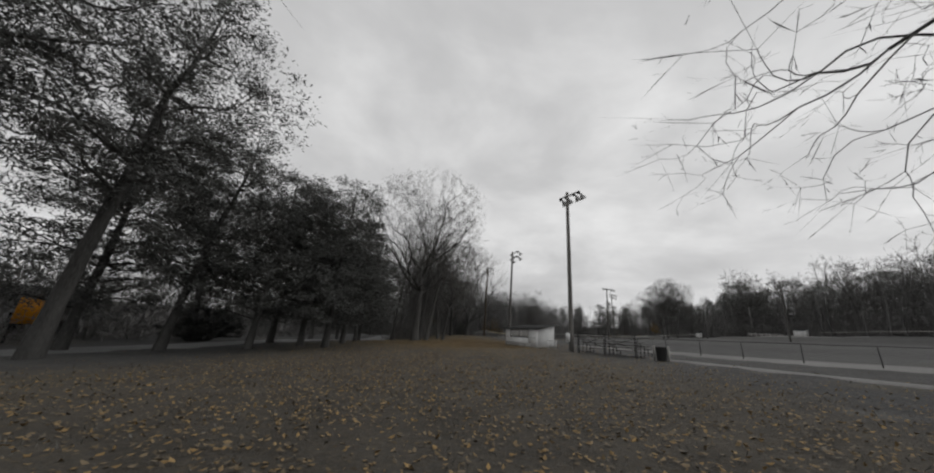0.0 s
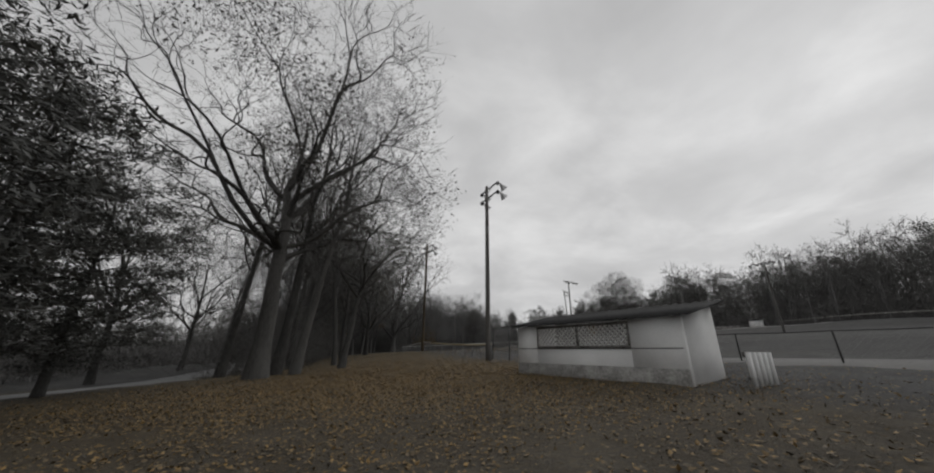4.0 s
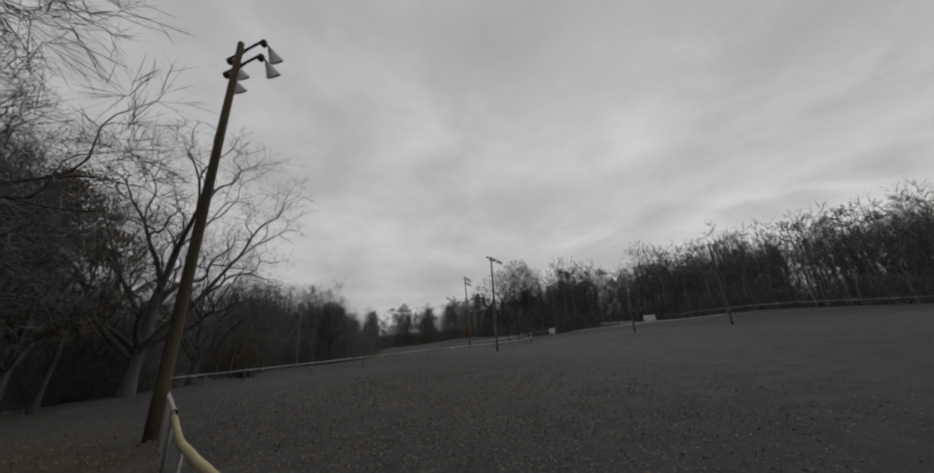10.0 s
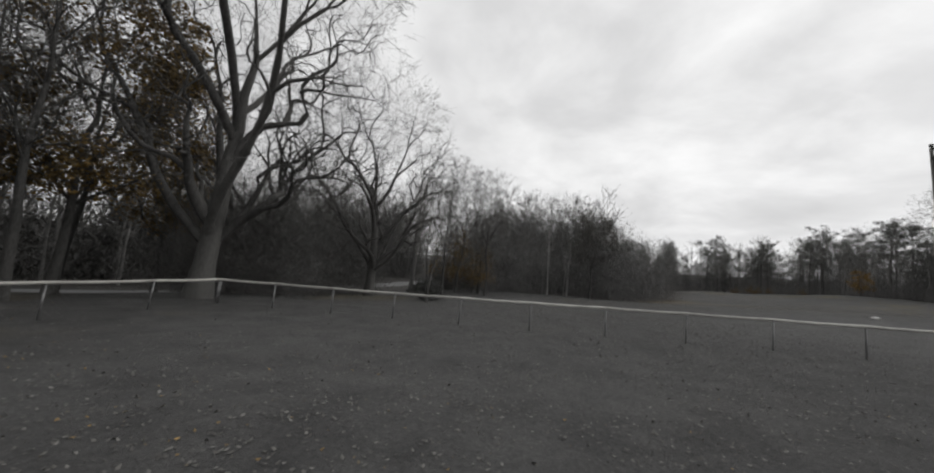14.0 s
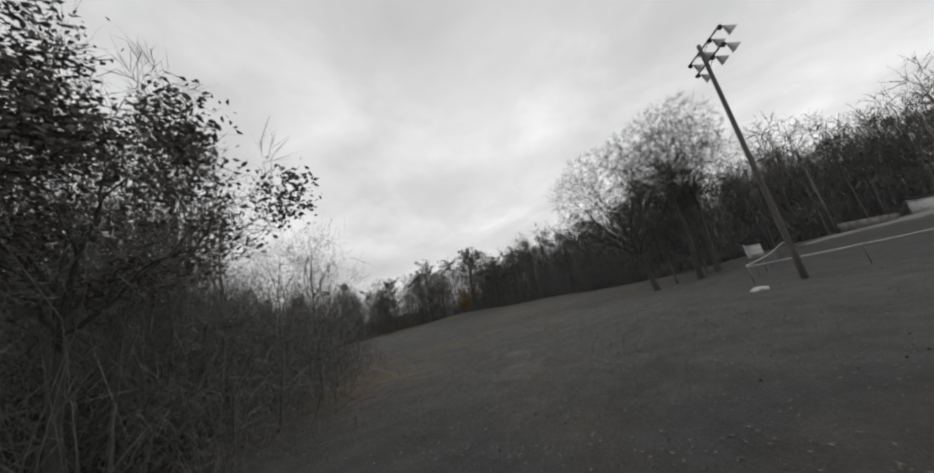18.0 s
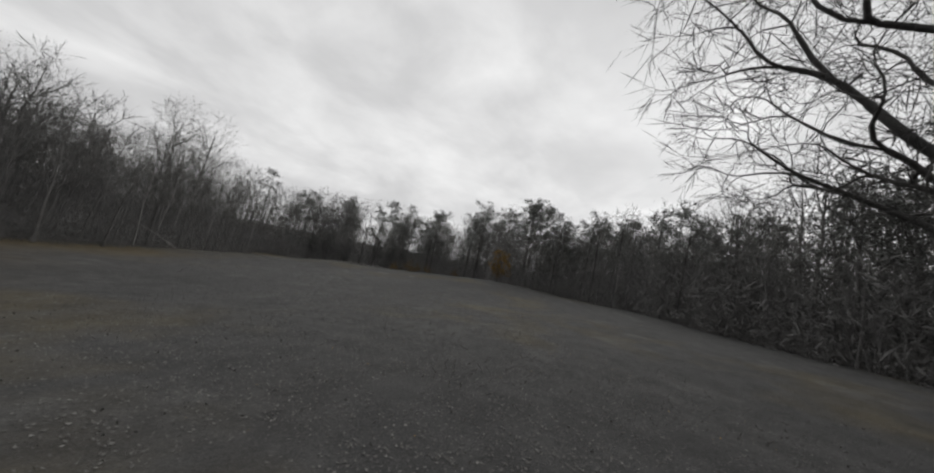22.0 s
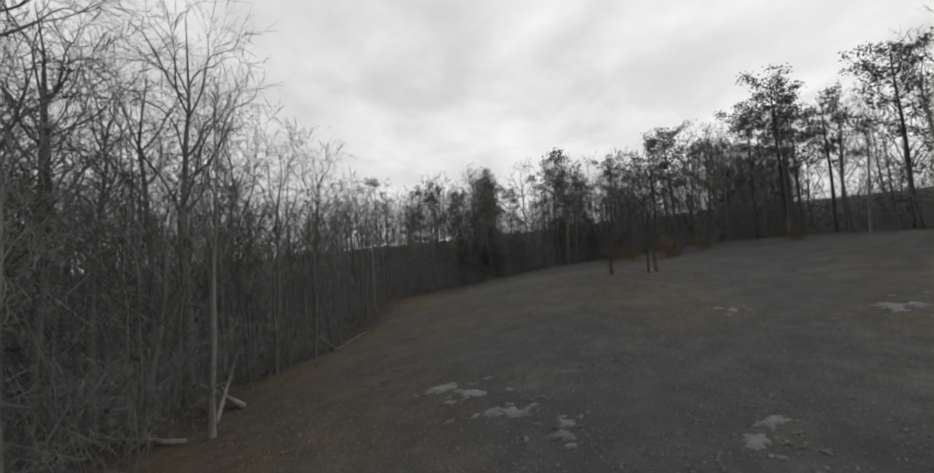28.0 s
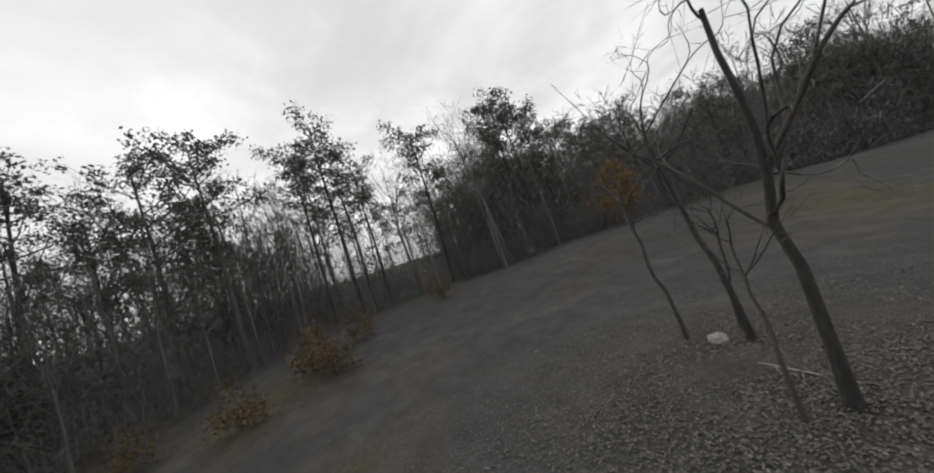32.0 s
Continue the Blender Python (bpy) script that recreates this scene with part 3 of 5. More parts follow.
def grow(rng, height, f):
    """A tree whose limbs fork and fork again until a twig reaches every point of the crown: trunk, limbs, twigs and their ends."""
    lean = np.array([*f.get("lean", (0.0, 0.0)), 1.0])
    tips = crown_points(rng, height, f)
    tips[:, :2] += lean[:2] * tips[:, 2:]
    top = f["leader"] * height
    zs = np.linspace(0, 1, 10)
    wander = np.cumsum(rng.normal(size=(10, 2)) * f.get("wander", 0.012) * height, 0) * np.minimum(zs, 0.6)[:, None]
    line = lean * (zs * top)[:, None] + np.c_[wander, np.zeros(10)]
    line[0, 2] = -0.3
    r0 = f["thick"] * height
    rad = r0 * (1 - f.get("taper", 0.93) * zs ** 1.15)
    rad[0] *= 1.4
    trunk, limbs, crown = Buf(), [], Buf()
    trunk.tube(line, rad, f.get("sides", 10))
    seeds = tips[rng.integers(len(tips))][None]
    for _ in range(f["limbs"] - 1):
        away = ((tips[:, None] - seeds) ** 2).sum(-1).min(1)
        seeds = np.r_[seeds, tips[np.argmax(away * rng.uniform(0.4, 1, len(tips)))][None]]
    for _ in range(3):
        own = ((tips[:, None] - seeds) ** 2).sum(-1).argmin(1)
        seeds = np.array([tips[own == k].mean(0) if (own == k).any() else seeds[k] for k in range(len(seeds))])
    starts, ends = [], []
    fine = f.get("fine", 0.006)

    def fork(buf, p, d, some, r):
        m = len(some)
        if m <= f.get("bunch", 3):
            for q in some:
                starts.append(p); ends.append(q)
            return
        c = some.mean(0)
        q = p + (c - p) * (f.get("step", 0.42) if m > 10 else 0.55) * rng.uniform(0.8, 1.2)
        long = np.linalg.norm(q - p)
        k = p + d * long * 0.55 + rng.normal(size=3) * long * f.get("kink", 0.09)
        t = np.array([0, 0.35, 0.7, 1.0])[:, None]
        pts = p * (1 - t) ** 2 + k * 2 * t * (1 - t) + q * t * t
        r1 = max(r * 0.86, fine)
        (crown if r < 0.022 else buf).tube(pts, np.linspace(r, r1, 4), 3 if r < 0.03 else 4 if r < 0.07 else 6)
        nd = q - k
        nd = nd / (np.linalg.norm(nd) + 1e-9)
        away = some - c
        axis = np.linalg.eigh(away.T @ away)[1][:, -1]
        along = away @ axis
        side = along > np.quantile(along, rng.uniform(0.32, 0.68))
        for half in (some[side], some[~side]):
            if len(half):
                fork(buf, q, nd, half, max(r1 * (len(half) / m) ** f.get("shrink", 0.45), fine))

    tan = math.tan(radians(f["sweep"]))
    for k in range(len(seeds)):
        some = tips[own == k]
        if not len(some):
            continue
        c = some.mean(0)
        z = float(np.clip(c[2] - tan * np.hypot(c[0] - lean[0] * c[2], c[1] - lean[1] * c[2]) * rng.uniform(0.85, 1.15), f["fork"] * height * rng.uniform(0.9, 1.25), top * 0.97))
        p = np.array([np.interp(z, line[:, 2], line[:, i]) for i in range(3)])
        out = c - p
        out = out / (np.linalg.norm(out) + 1e-9) * (1, 1, 0.6) + UP * f.get("rise", 0.1) + rng.normal(size=3) * 0.12
        buf = Buf()
        fork(buf, p, out / np.linalg.norm(out), some, min(np.interp(z, line[:, 2], rad) * 0.72, r0 * f.get("stout", 0.95) * (len(some) / len(tips)) ** 0.5 * 1.5))
        if buf.n:
            limbs.append(buf)
    a, b = np.array(starts), np.array(ends)
    way = b - a
    long = np.linalg.norm(way, axis=1)[:, None] + 1e-6
    blades(crown, a, way / long, long, fine, rng)
    if (extra := f.get("spray", 0)):
        i = rng.integers(0, len(a), extra)
        t = rng.uniform(0.15, 1.0, (extra, 1))
        d = way[i] / long[i] + rng.normal(size=(extra, 3)) * 0.4
        d /= np.linalg.norm(d, axis=1)[:, None]
        blades(crown, a[i] + way[i] * t, d, rng.uniform(0.4, 1.0, (extra, 1)) * f.get("sprig", 0.9), fine * 0.8, rng)
    return trunk, limbs, crown, b


def merged(bufs):
    out = Buf()
    for b in bufs:
        if b.n:
            out.add(np.concatenate(b.v), np.concatenate(b.f))
    return out


BROAD = dict(n=2600, low=0.2, wide=0.36, peak=0.42, limbs=15, sweep=52, fork=0.18, leader=0.6, thick=0.02, spray=15000, sprig=1.1, fine=0.007)
FOREST = dict(n=300, low=0.38, wide=0.17, peak=0.5, limbs=14, sweep=58, fork=0.34, leader=0.85, thick=0.0105, stout=0.65, spray=1100, fine=0.008, sprig=1.0)
SLENDER = dict(n=240, low=0.42, wide=0.115, peak=0.5, limbs=14, sweep=66, fork=0.36, leader=0.92, thick=0.0085, stout=0.6, spray=900, fine=0.007, sprig=0.9)


def make_tree(name, seed, height, form, x, y, label, bark=None, twig=None, leaves=0, leaf_mat=None, leaf_size=0.07, leaf_low=0.0, lean=None, group="", category="bare tree", clumps=14, split=False):
    rng = np.random.default_rng(seed)
    trunk, limbs, crown, tips = grow(rng, height, dict(form, lean=lean) if lean else form)
    ob = thing(name, x, y, gz(x, y), label, category, group)
    if split:
        part("trunk", trunk, bark or BARK, ob, smooth=True)
        for limb in limbs:
            part("limb", limb, bark or BARK, ob, smooth=True)
    else:
        part("trunk", merged([trunk] + limbs), bark or BARK, ob, smooth=True)
    tagged(part("crown", crown, twig or TWIG, ob), kind="stuff")
    if leaves:
        t = tips[tips[:, 2] > leaf_low * height]
        heart = t[rng.integers(0, len(t), clumps)]
        t = t[np.sqrt(((t[:, None] - heart) ** 2).sum(-1)).min(1) < height * 0.10]
        lb = Buf()
        lb.leaves(t[rng.integers(0, len(t), leaves)] + rng.normal(size=(leaves, 3)) * 0.3, leaf_size, rng)
        tagged(part("foliage", lb, leaf_mat or DRY_LEAF, ob), kind="stuff")
    return ob


def make_conifer(name, seed, height, x, y, label, low=0.1, width=0.26, boughs=30, sprays=60, spray=0.1, category="evergreen tree", group="", lean=(0, 0), blunt=2.0, tips_=420):
    """A needle tree: level boughs that fork into flat sprays, and clumps of needles at their ends."""
    rng = np.random.default_rng(seed)
    form = dict(n=tips_, low=low, wide=width, peak=0.3, blunt=blunt, limbs=boughs, sweep=14, fork=low * 0.85, leader=0.96, thick=0.0165, taper=0.9, lobes=0.2, skin=0.5, lean=lean, rise=0.05, droop=-0.1, kink=0.12, fine=0.01)
    trunk, limbs, crown, tips = grow(rng, height, form)
    ob = thing(name, x, y, gz(x, y), label, category, group)
    green = Buf()
    room = height * 0.0165 + 0.1
    c = np.repeat(tips, sprays, 0)
    green.leaves(c + rng.normal(size=c.shape) * (room, room, room * 0.42), spray * 0.62, rng, up=0.5, long=2.3)
    part("trunk", trunk, BARK, ob, smooth=True)
    tagged(part("branchwork", merged(limbs + [crown]), BARK, ob), kind="stuff")
    tagged(part("foliage", green, NEEDLES, ob), kind="stuff")
    return ob


def make_pine(name, seed, height, x, y, label, start=0.52, reach=0.2, limbs_=17, clumps=44, group="", mat=None):
    """A tall pine: a bare stem with a ragged crown of needle clumps."""
    rng = np.random.default_rng(seed)
    ob = thing(name, x, y, gz(x, y), label, "pine tree", group)
    stem, limbs, green = Buf(), Buf(), Buf()
    d, p, line = sway(rng, UP, 0.03), np.array([0, 0, -0.25]), []
    for k in range(9):
        line.append(p)
        d = sway(rng, d + UP * 0.05, 0.025)
        p = p + d * height / 8
    line = np.array(line)
    stem.tube(line, np.linspace(height * 0.013, 0.05, 9), 8)
    cl = []
    for b in range(limbs_):
        u = start + (0.98 - start) * (b + rng.uniform(0, 1)) / limbs_
        q = np.array([np.interp(u * 8, np.arange(9), line[:, c]) for c in range(3)])
        a = b * 2.399 + rng.normal() * 0.4
        v = (u - start) / (1 - start)
        length = height * reach * (0.55 + 0.6 * math.sin(math.pi * (0.25 + 0.65 * v))) * rng.uniform(0.55, 1.2)
        e = np.array([math.cos(a), math.sin(a), 0.25 + 0.45 * v])
        e /= np.linalg.norm(e)
        pts = [q]
        for s_ in range(4):
            e = sway(rng, e + UP * 0.1, 0.13)
            pts.append(pts[-1] + e * length / 4)
        pts = np.array(pts)
        limbs.tube(pts, np.linspace(0.02 + 0.012 * length, 0.01, 5), 4)
        for c in range(4):
            w = pts[rng.integers(2, 5)] + rng.normal(size=3) * 0.45
            cl.append(w + rng.normal(size=(clumps, 3)) * (0.42, 0.42, 0.26))
    green.leaves(np.concatenate(cl), 0.15, rng, up=0.8, long=1.0)
    part("trunk", stem, BARK, ob, smooth=True)
    tagged(part("branchwork", limbs, BARK, ob), kind="stuff")
    tagged(part("foliage", green, mat or HAZED_NEEDLES, ob), kind="stuff")
    return ob


def plant(src, x, y, size=1.0, turn=0.0, lean=0.0, sink=0.0, label=""):
    ob = copy_thing(src, pose(x, y, gz(x, y) - sink, lean, lean * 0.6, turn) @ Matrix.Scale(size, 4))
    if label:
        ob["label"] = label
    return ob


rnd = random.Random(11)

# the dark evergreens beside the start of the flight
row = "row of evergreens beside the park road"
c1 = make_conifer("evergreen_tree", 21, 23.0, -20.5, 16.5, "dark shaggy evergreen with a leaning stem beside the road", 0.3, 0.25, 28, 64, 0.095, lean=(0.14, 0.02), group=row, tips_=430)
c2 = make_conifer("evergreen_tree", 22, 18.0, -20.8, 23.6, "dark shaggy evergreen with a leaning stem beside the road", 0.26, 0.29, 28, 66, 0.09, lean=(0.12, 0.0), group=row, tips_=400)
c3 = make_conifer("evergreen_tree", 23, 15.5, -16.8, 26.8, "dense dark evergreen with boughs nearly down to the grass", 0.12, 0.33, 30, 62, 0.09, lean=(0.03, 0.02), group=row, tips_=500)
c4 = make_conifer("evergreen_tree", 24, 13.5, -12.6, 35.2, "dense dark evergreen with boughs nearly down to the grass", 0.1, 0.36, 30, 58, 0.085, group=row, tips_=480)
plant(c3, -14.6, 30.6, 0.97, 130)
plant(c3, -11.6, 28.6, 1.0, 70)
plant(c3, -13.2, 41.0, 0.78, 220)
plant(c4, -14.0, 45.0, 0.75, 290)
plant(c2, -27.0, 34.0, 0.95, 200)
plant(c3, -24.5, 21.0, 1.15, 40)
plant(c3, -19.0, 33.5, 1.1, 310)
plant(c1, -22.0, 8.5, 1.05, 25)
shrub = make_conifer("evergreen_shrub", 31, 3.2, -30.0, 42.0, "low rounded dark evergreen shrub beside the road", 0.03, 0.6, 20, 60, 0.11, "shrub", blunt=2.6, tips_=170)
plant(shrub, -26.5, 33.5, 1.1, 60)
plant(shrub, 9.2, 112.6, 0.55, 10)

# the large bare trees along the fence and the road
overhang = make_tree("bare_tree", 40, 12.5, dict(BROAD, n=1300, low=0.34, wide=0.64, peak=0.4, limbs=13, sweep=-8, fork=0.5, leader=0.8, thick=0.019, droop=-0.22, spray=3000, sprig=0.32, kink=0.24, rise=0.3, fine=0.0055, bunch=2), 9.6, 1.2, "bare tree with long drooping branches over the grass", twig=BARK)
plant(overhang, -6.6, -3.4, 0.9, 260)
make_tree("oak_tree", 41, 26.0, dict(BROAD, n=3600, low=0.2, wide=0.35, limbs=17, thick=0.0185, stout=0.95, shrink=0.4, spray=7000, fork=0.22, sweep=50, fine=0.0075), -7.1, 47.4, "massive bare old oak with heavy low limbs beside the field", twig=BARK, leaves=7500, leaf_size=0.08, leaf_low=0.35, category="oak tree", split=True, clumps=22)
make_tree("oak_tree", 42, 15.5, dict(BROAD, n=1500, low=0.3, wide=0.36, limbs=11, fork=0.32, leader=0.55, thick=0.0155, spray=4000, kink=0.15), -3.6, 52.2, "forked oak holding clumps of dark withered leaves", leaves=4000, leaf_size=0.08, leaf_low=0.35, lean=(0.1, 0.0), category="oak tree", split=True, clumps=20)
tall_a = make_tree("bare_tree", 43, 22.0, dict(FOREST, n=800, thick=0.0125, low=0.36, wide=0.2, spray=3500, fine=0.006), -6.9, 49.7, "tall bare tree with a grey stem among the roadside trees", lean=(0.06, 0.0))
tall_b = make_tree("bare_tree", 44, 22.0, dict(FOREST, n=800, thick=0.0115, low=0.34, wide=0.22, spray=3500, fine=0.006), -5.7, 49.0, "tall bare tree with a grey stem among the roadside trees", leaves=1200, lean=(0.09, 0.02))
maple = make_tree("maple_tree", 45, 27.0, dict(BROAD, n=2600, low=0.16, wide=0.38, lobes=0.19, limbs=13, fork=0.1, leader=0.62, thick=0.02, sweep=56, spray=9000, stout=1.1, shrink=0.4, fine=0.0075, kink=0.16, peak=0.5), 0.1, 101.9, "broad bare maple behind the corner of the fence", twig=BARK, category="maple tree", split=True)
plant(maple, 4.2, 113.2, 0.74, 250)
plant(maple, -4.6, 110.5, 0.8, 70)
leafy = make_tree("oak_tree", 46, 19.0, dict(BROAD, n=1400, low=0.26, wide=0.33, limbs=12, thick=0.0135, fork=0.24, leader=0.7, spray=5000, fine=0.0065), -8.6, 63.0, "oak still holding dark withered leaves beside the road", leaves=4500, leaf_size=0.08, leaf_low=0.3, category="oak tree", clumps=20)
golden = make_tree("oak_tree", 47, 18.5, dict(BROAD, n=1200, low=0.24, wide=0.27, limbs=12, thick=0.012, fork=0.24, leader=0.75, spray=4000), -5.9, 99.6, "oak with clumps of golden brown leaves still hanging", leaves=16000, leaf_mat=GOLD_LEAF, leaf_size=0.12, leaf_low=0.28, category="oak tree", clumps=24)
reddish = make_tree("maple_tree", 48, 15.0, dict(BROAD, n=900, low=0.2, wide=0.34, limbs=12, thick=0.014, fork=0.16, leader=0.6, spray=6000, fine=0.007), -6.4, 86.0, "spreading bare maple beside the outfield fence", category="maple tree", twig=TWIG)

for x, y, s, a in ((-5.4, 66.5, 1.0, 40), (-8.4, 78, 0.95, 150), (-10.6, 88, 0.9, 260), (-22.5, 60, 1.0, 100), (-22.8, 72, 0.95, 230)):
    plant(leafy, x, y, s, a)
for x, y, s, a in ((-3.4, 72.0, 1.15, 80), (-3.9, 91.5, 1.0, 200), (-4.2, 82.0, 1.0, 130), (-10.5, 66, 1.2, 20), (-14.8, 97, 1.1, 10)):
    plant(reddish, x, y, s, a)
for x, y, s, a in ((-12.5, 84, 0.95, 20), (-11.5, 75, 0.85, 75), (-13.5, 104, 0.9, 130), (-12.6, 64, 1.0, 300), (-4.8, 57.5, 0.75, 200)):
    plant(tall_b, x, y, s, a)
for x, y, s, a in ((-7.0, 83, 0.85, 20), (-12, 92, 0.9, 160), (-12.9, 70, 0.95, 75), (-11.8, 54.8, 1.0, 50), (-22.5, 50, 1.0, 200), (-22.5, 80, 0.9, 20), (-8.4, 58.5, 0.9, 120)):
    plant(tall_a, x, y, s, a)
for x, y, s, a in ((-11.5, 97, 0.9, 30), (-13, 90.5, 1.0, 100), (-7.2, 90.2, 0.85, 280), (-9.2, 72.5, 0.95, 340), (-6.6, 86.5, 0.8, 140), (-8.2, 94, 0.85, 240)):
    plant(leafy, x, y, s, a)
for x, y, s, a in ((-5.2, 88.5, 0.8, 45), (-6.4, 75.5, 0.85, 135), (-10.4, 99.5, 0.9, 225), (-3.6, 97.0, 0.75, 315), (-9.6, 82.0, 0.9, 10)):
    plant(tall_b, x, y, s, a)
plant(golden, -12.0, 109, 1.0, 100)
plant(golden, -11.5, 92.5, 0.9, 200)
rusty = make_tree("young_tree", 56, 7.6, dict(BROAD, n=420, low=0.08, wide=0.5, limbs=11, thick=0.011, fork=0.06, leader=0.6, spray=1500, fine=0.007), 9.1, 125.5, "spreading young tree with rusty golden leaves beside the road", leaves=4200, leaf_mat=GOLD_LEAF, leaf_size=0.085, category="young tree", clumps=44)
plant(rusty, 10.6, 128.4, 0.85, 130)
slim = make_tree("bare_tree", 49, 15.0, dict(FOREST, n=750, low=0.28, wide=0.2, sweep=62, limbs=14, thick=0.0095, stout=0.8, spray=3600, fine=0.0065, leader=0.7, peak=0.6), 12.6, 125.5, "slim bare tree with upright limbs near the fence corner")
# slim trees between the fence corner and the road
for x, y, s, a in ((6.8, 120.8, 0.66, 10), (8.4, 121.6, 0.76, 80), (9.2, 125.2, 0.78, 150), (10.1, 110.2, 0.45, 220), (11.4, 128.0, 0.72, 300)):
    plant(slim, x, y, s * 1.35, a)
plant(reddish, 13.9, 143.5, 0.95, 50)
plant(reddish, 9.5, 140.5, 0.9, 170)

# trees in and beside the meadow
make_tree("oak_tree", 51, 13.2, dict(BROAD, n=900, lobes=0.2, low=0.4, wide=0.34, limbs=10, thick=0.0125, fork=0.34, leader=0.65, spray=3000), 26.8, 139.0, "young oak with a full crown of dark withered leaves", leaves=13000, leaf_size=0.09, leaf_low=0.3, category="oak tree", clumps=26)
pair_a = make_tree("bare_tree", 52, 22.0, dict(BROAD, n=3200, low=0.26, wide=0.39, limbs=18, fork=0.2, leader=0.6, thick=0.0155, sweep=46, spray=13000, kink=0.06, fine=0.0098, stout=1.1, shrink=0.38, sprig=1.2), 77.2, 134.2, "broad bare tree standing alone in the meadow", twig=BARK, split=True, lean=(-0.03, 0.09))
pair_b = make_tree("bare_tree", 53, 23.2, dict(BROAD, n=2700, low=0.4, wide=0.29, limbs=12, fork=0.4, leader=0.65, thick=0.0135, sweep=62, spray=10500, fine=0.0098, stout=1.1, shrink=0.38, sprig=1.2), 75.7, 129.0, "tall forked bare tree standing in the meadow", twig=BARK, leaves=700, leaf_low=0.3, split=True, lean=(0.0, -0.06))
plant(pair_b, 78.1, 127.2, 0.92, 110)
plant(pair_a, 85.0, 130.0, 0.5, 200)

# ---- the wood round the meadow ----
wood_kinds = [
    make_tree("bare_tree", 61, 18.0, FOREST, 40.5, 187.0, "tall bare grey tree at the wood's rim", bark=TWIG),
    make_tree("bare_tree", 62, 20.0, FOREST, 113.5, 205.0, "tall bare grey tree at the wood's rim", bark=TWIG, twig=TWIG_PALE),
    make_tree("bare_tree", 63, 16.0, dict(FOREST, wide=0.25, low=0.34, n=380), 49.2, 199.5, "bare spreading grey tree at the wood's rim", bark=TWIG),
    make_tree("bare_tree", 64, 15.8, SLENDER, 20.6, 139.4, "slender bare tree with a pale stem at the wood's rim", bark=BARK_PALE, twig=TWIG_PALE),
    make_tree("bare_tree", 65, 15.2, SLENDER, 23.4, 139.0, "slender bare tree with a pale stem at the wood's rim", bark=BARK_PALE, twig=TWIG_PALE),
    make_tree("bare_tree", 66, 14.5, dict(SLENDER, low=0.3, wide=0.15), 30.0, 151.0, "slender bare tree at the wood's rim", bark=TWIG),
]
pine_kinds = [
    make_pine("pine_tree", 71, 21.0, 86.0, 262.0, "tall pine with a ragged dark crown above the bare wood"),
    make_pine("pine_tree", 72, 19.0, 108.0, 230.0, "tall pine with a ragged dark crown above the bare wood"),
    make_pine("pine_tree", 73, 19.5, 117.7, 220.0, "tall pine with a ragged dark crown above the bare wood", start=0.45, reach=0.24),
]
cedar = make_conifer("cedar_tree", 74, 10.0, 98.0, 240.0, "dark pointed cedar at the rim of the wood", 0.05, 0.2, 30, 30, 0.11, category="cedar tree", blunt=1.25, tips_=260)
for x, y, s, a in ((93.5, 241, 0.95, 50), (101, 238, 0.75, 120), (74, 240, 0.9, 10), (42.0, 181, 0.6, 80), (84, 239, 0.8, 200), (78.5, 238, 1.0, 90)):
    plant(cedar, x, y, s, a)

rim_d = np.r_[0, np.cumsum(np.hypot(*np.diff(RIM, axis=0).T))]


def rim_at(s):
    """A place on the wood's rim and the direction into the wood."""
    p = np.array([np.interp(s, rim_d, RIM[:, 0]), np.interp(s, rim_d, RIM[:, 1])])
    q = np.array([np.interp(s + 2, rim_d, RIM[:, 0]), np.interp(s + 2, rim_d, RIM[:, 1])])
    o = np.array([np.interp(s - 2, rim_d, RIM[:, 0]), np.interp(s - 2, rim_d, RIM[:, 1])])
    t = (q - o) / (np.linalg.norm(q - o) + 1e-9)
    return p, np.array([-t[1], t[0]])


far_rim = rim_d[28]
s_ = 2.0
while s_ < far_rim:
    hill = s_ > rim_d[17]
    deepwood = rim_d[9] < s_ < rim_d[17]
    for depth in (0.8, 4.4, 8.4):
        p, into = rim_at(s_ + rnd.uniform(-1.3, 1.3))
        q = p + into * (depth + rnd.uniform(-1.2, 1.6))
        kind = rnd.random()
        if s_ < rim_d[3] and (depth > 2 or not off_road(*q)):
            continue
        east = rim_d[24] < s_ < rim_d[28]
        size = 1.0 if s_ < rim_d[2] else 0.6 if s_ < rim_d[4] else 0.62 if s_ < rim_d[10] else 0.72 if rim_d[16] < s_ < rim_d[19] else 0.92 if rim_d[13] < s_ < rim_d[17] else 0.9 if deepwood else 0.87 if east else 1.1 if s_ > rim_d[21] else 0.95
        if kind < (0.33 if hill else 0.0) and depth > 2:
            plant(rnd.choice(pine_kinds), q[0], q[1], rnd.uniform(0.78, 1.0) * (size + 0.03), rnd.uniform(0, 360), rnd.uniform(-2, 2))
        else:
            src = rnd.choice(wood_kinds)
            small = 0.6 if depth < 2 else 0.85
            plant(src, q[0], q[1], rnd.uniform(small, 1.0) * size * 1.05, rnd.uniform(0, 360), rnd.uniform(-4, 4), 0.1)
    s_ += 4.0

# ---- far woods and undergrowth ----


def low_tree(rng, height, n=90, wide=0.19, spray=300, fine=0.018):
    """A distant bare tree in one mesh."""
    trunk, limbs, crown, _ = grow(rng, height, dict(FOREST, n=n, wide=wide, limbs=9, spray=spray, fine=fine, thick=0.011, sides=5, sprig=1.3, bunch=4))
    b = merged([trunk] + limbs + [crown])
    return np.concatenate(b.v), np.concatenate(b.f)


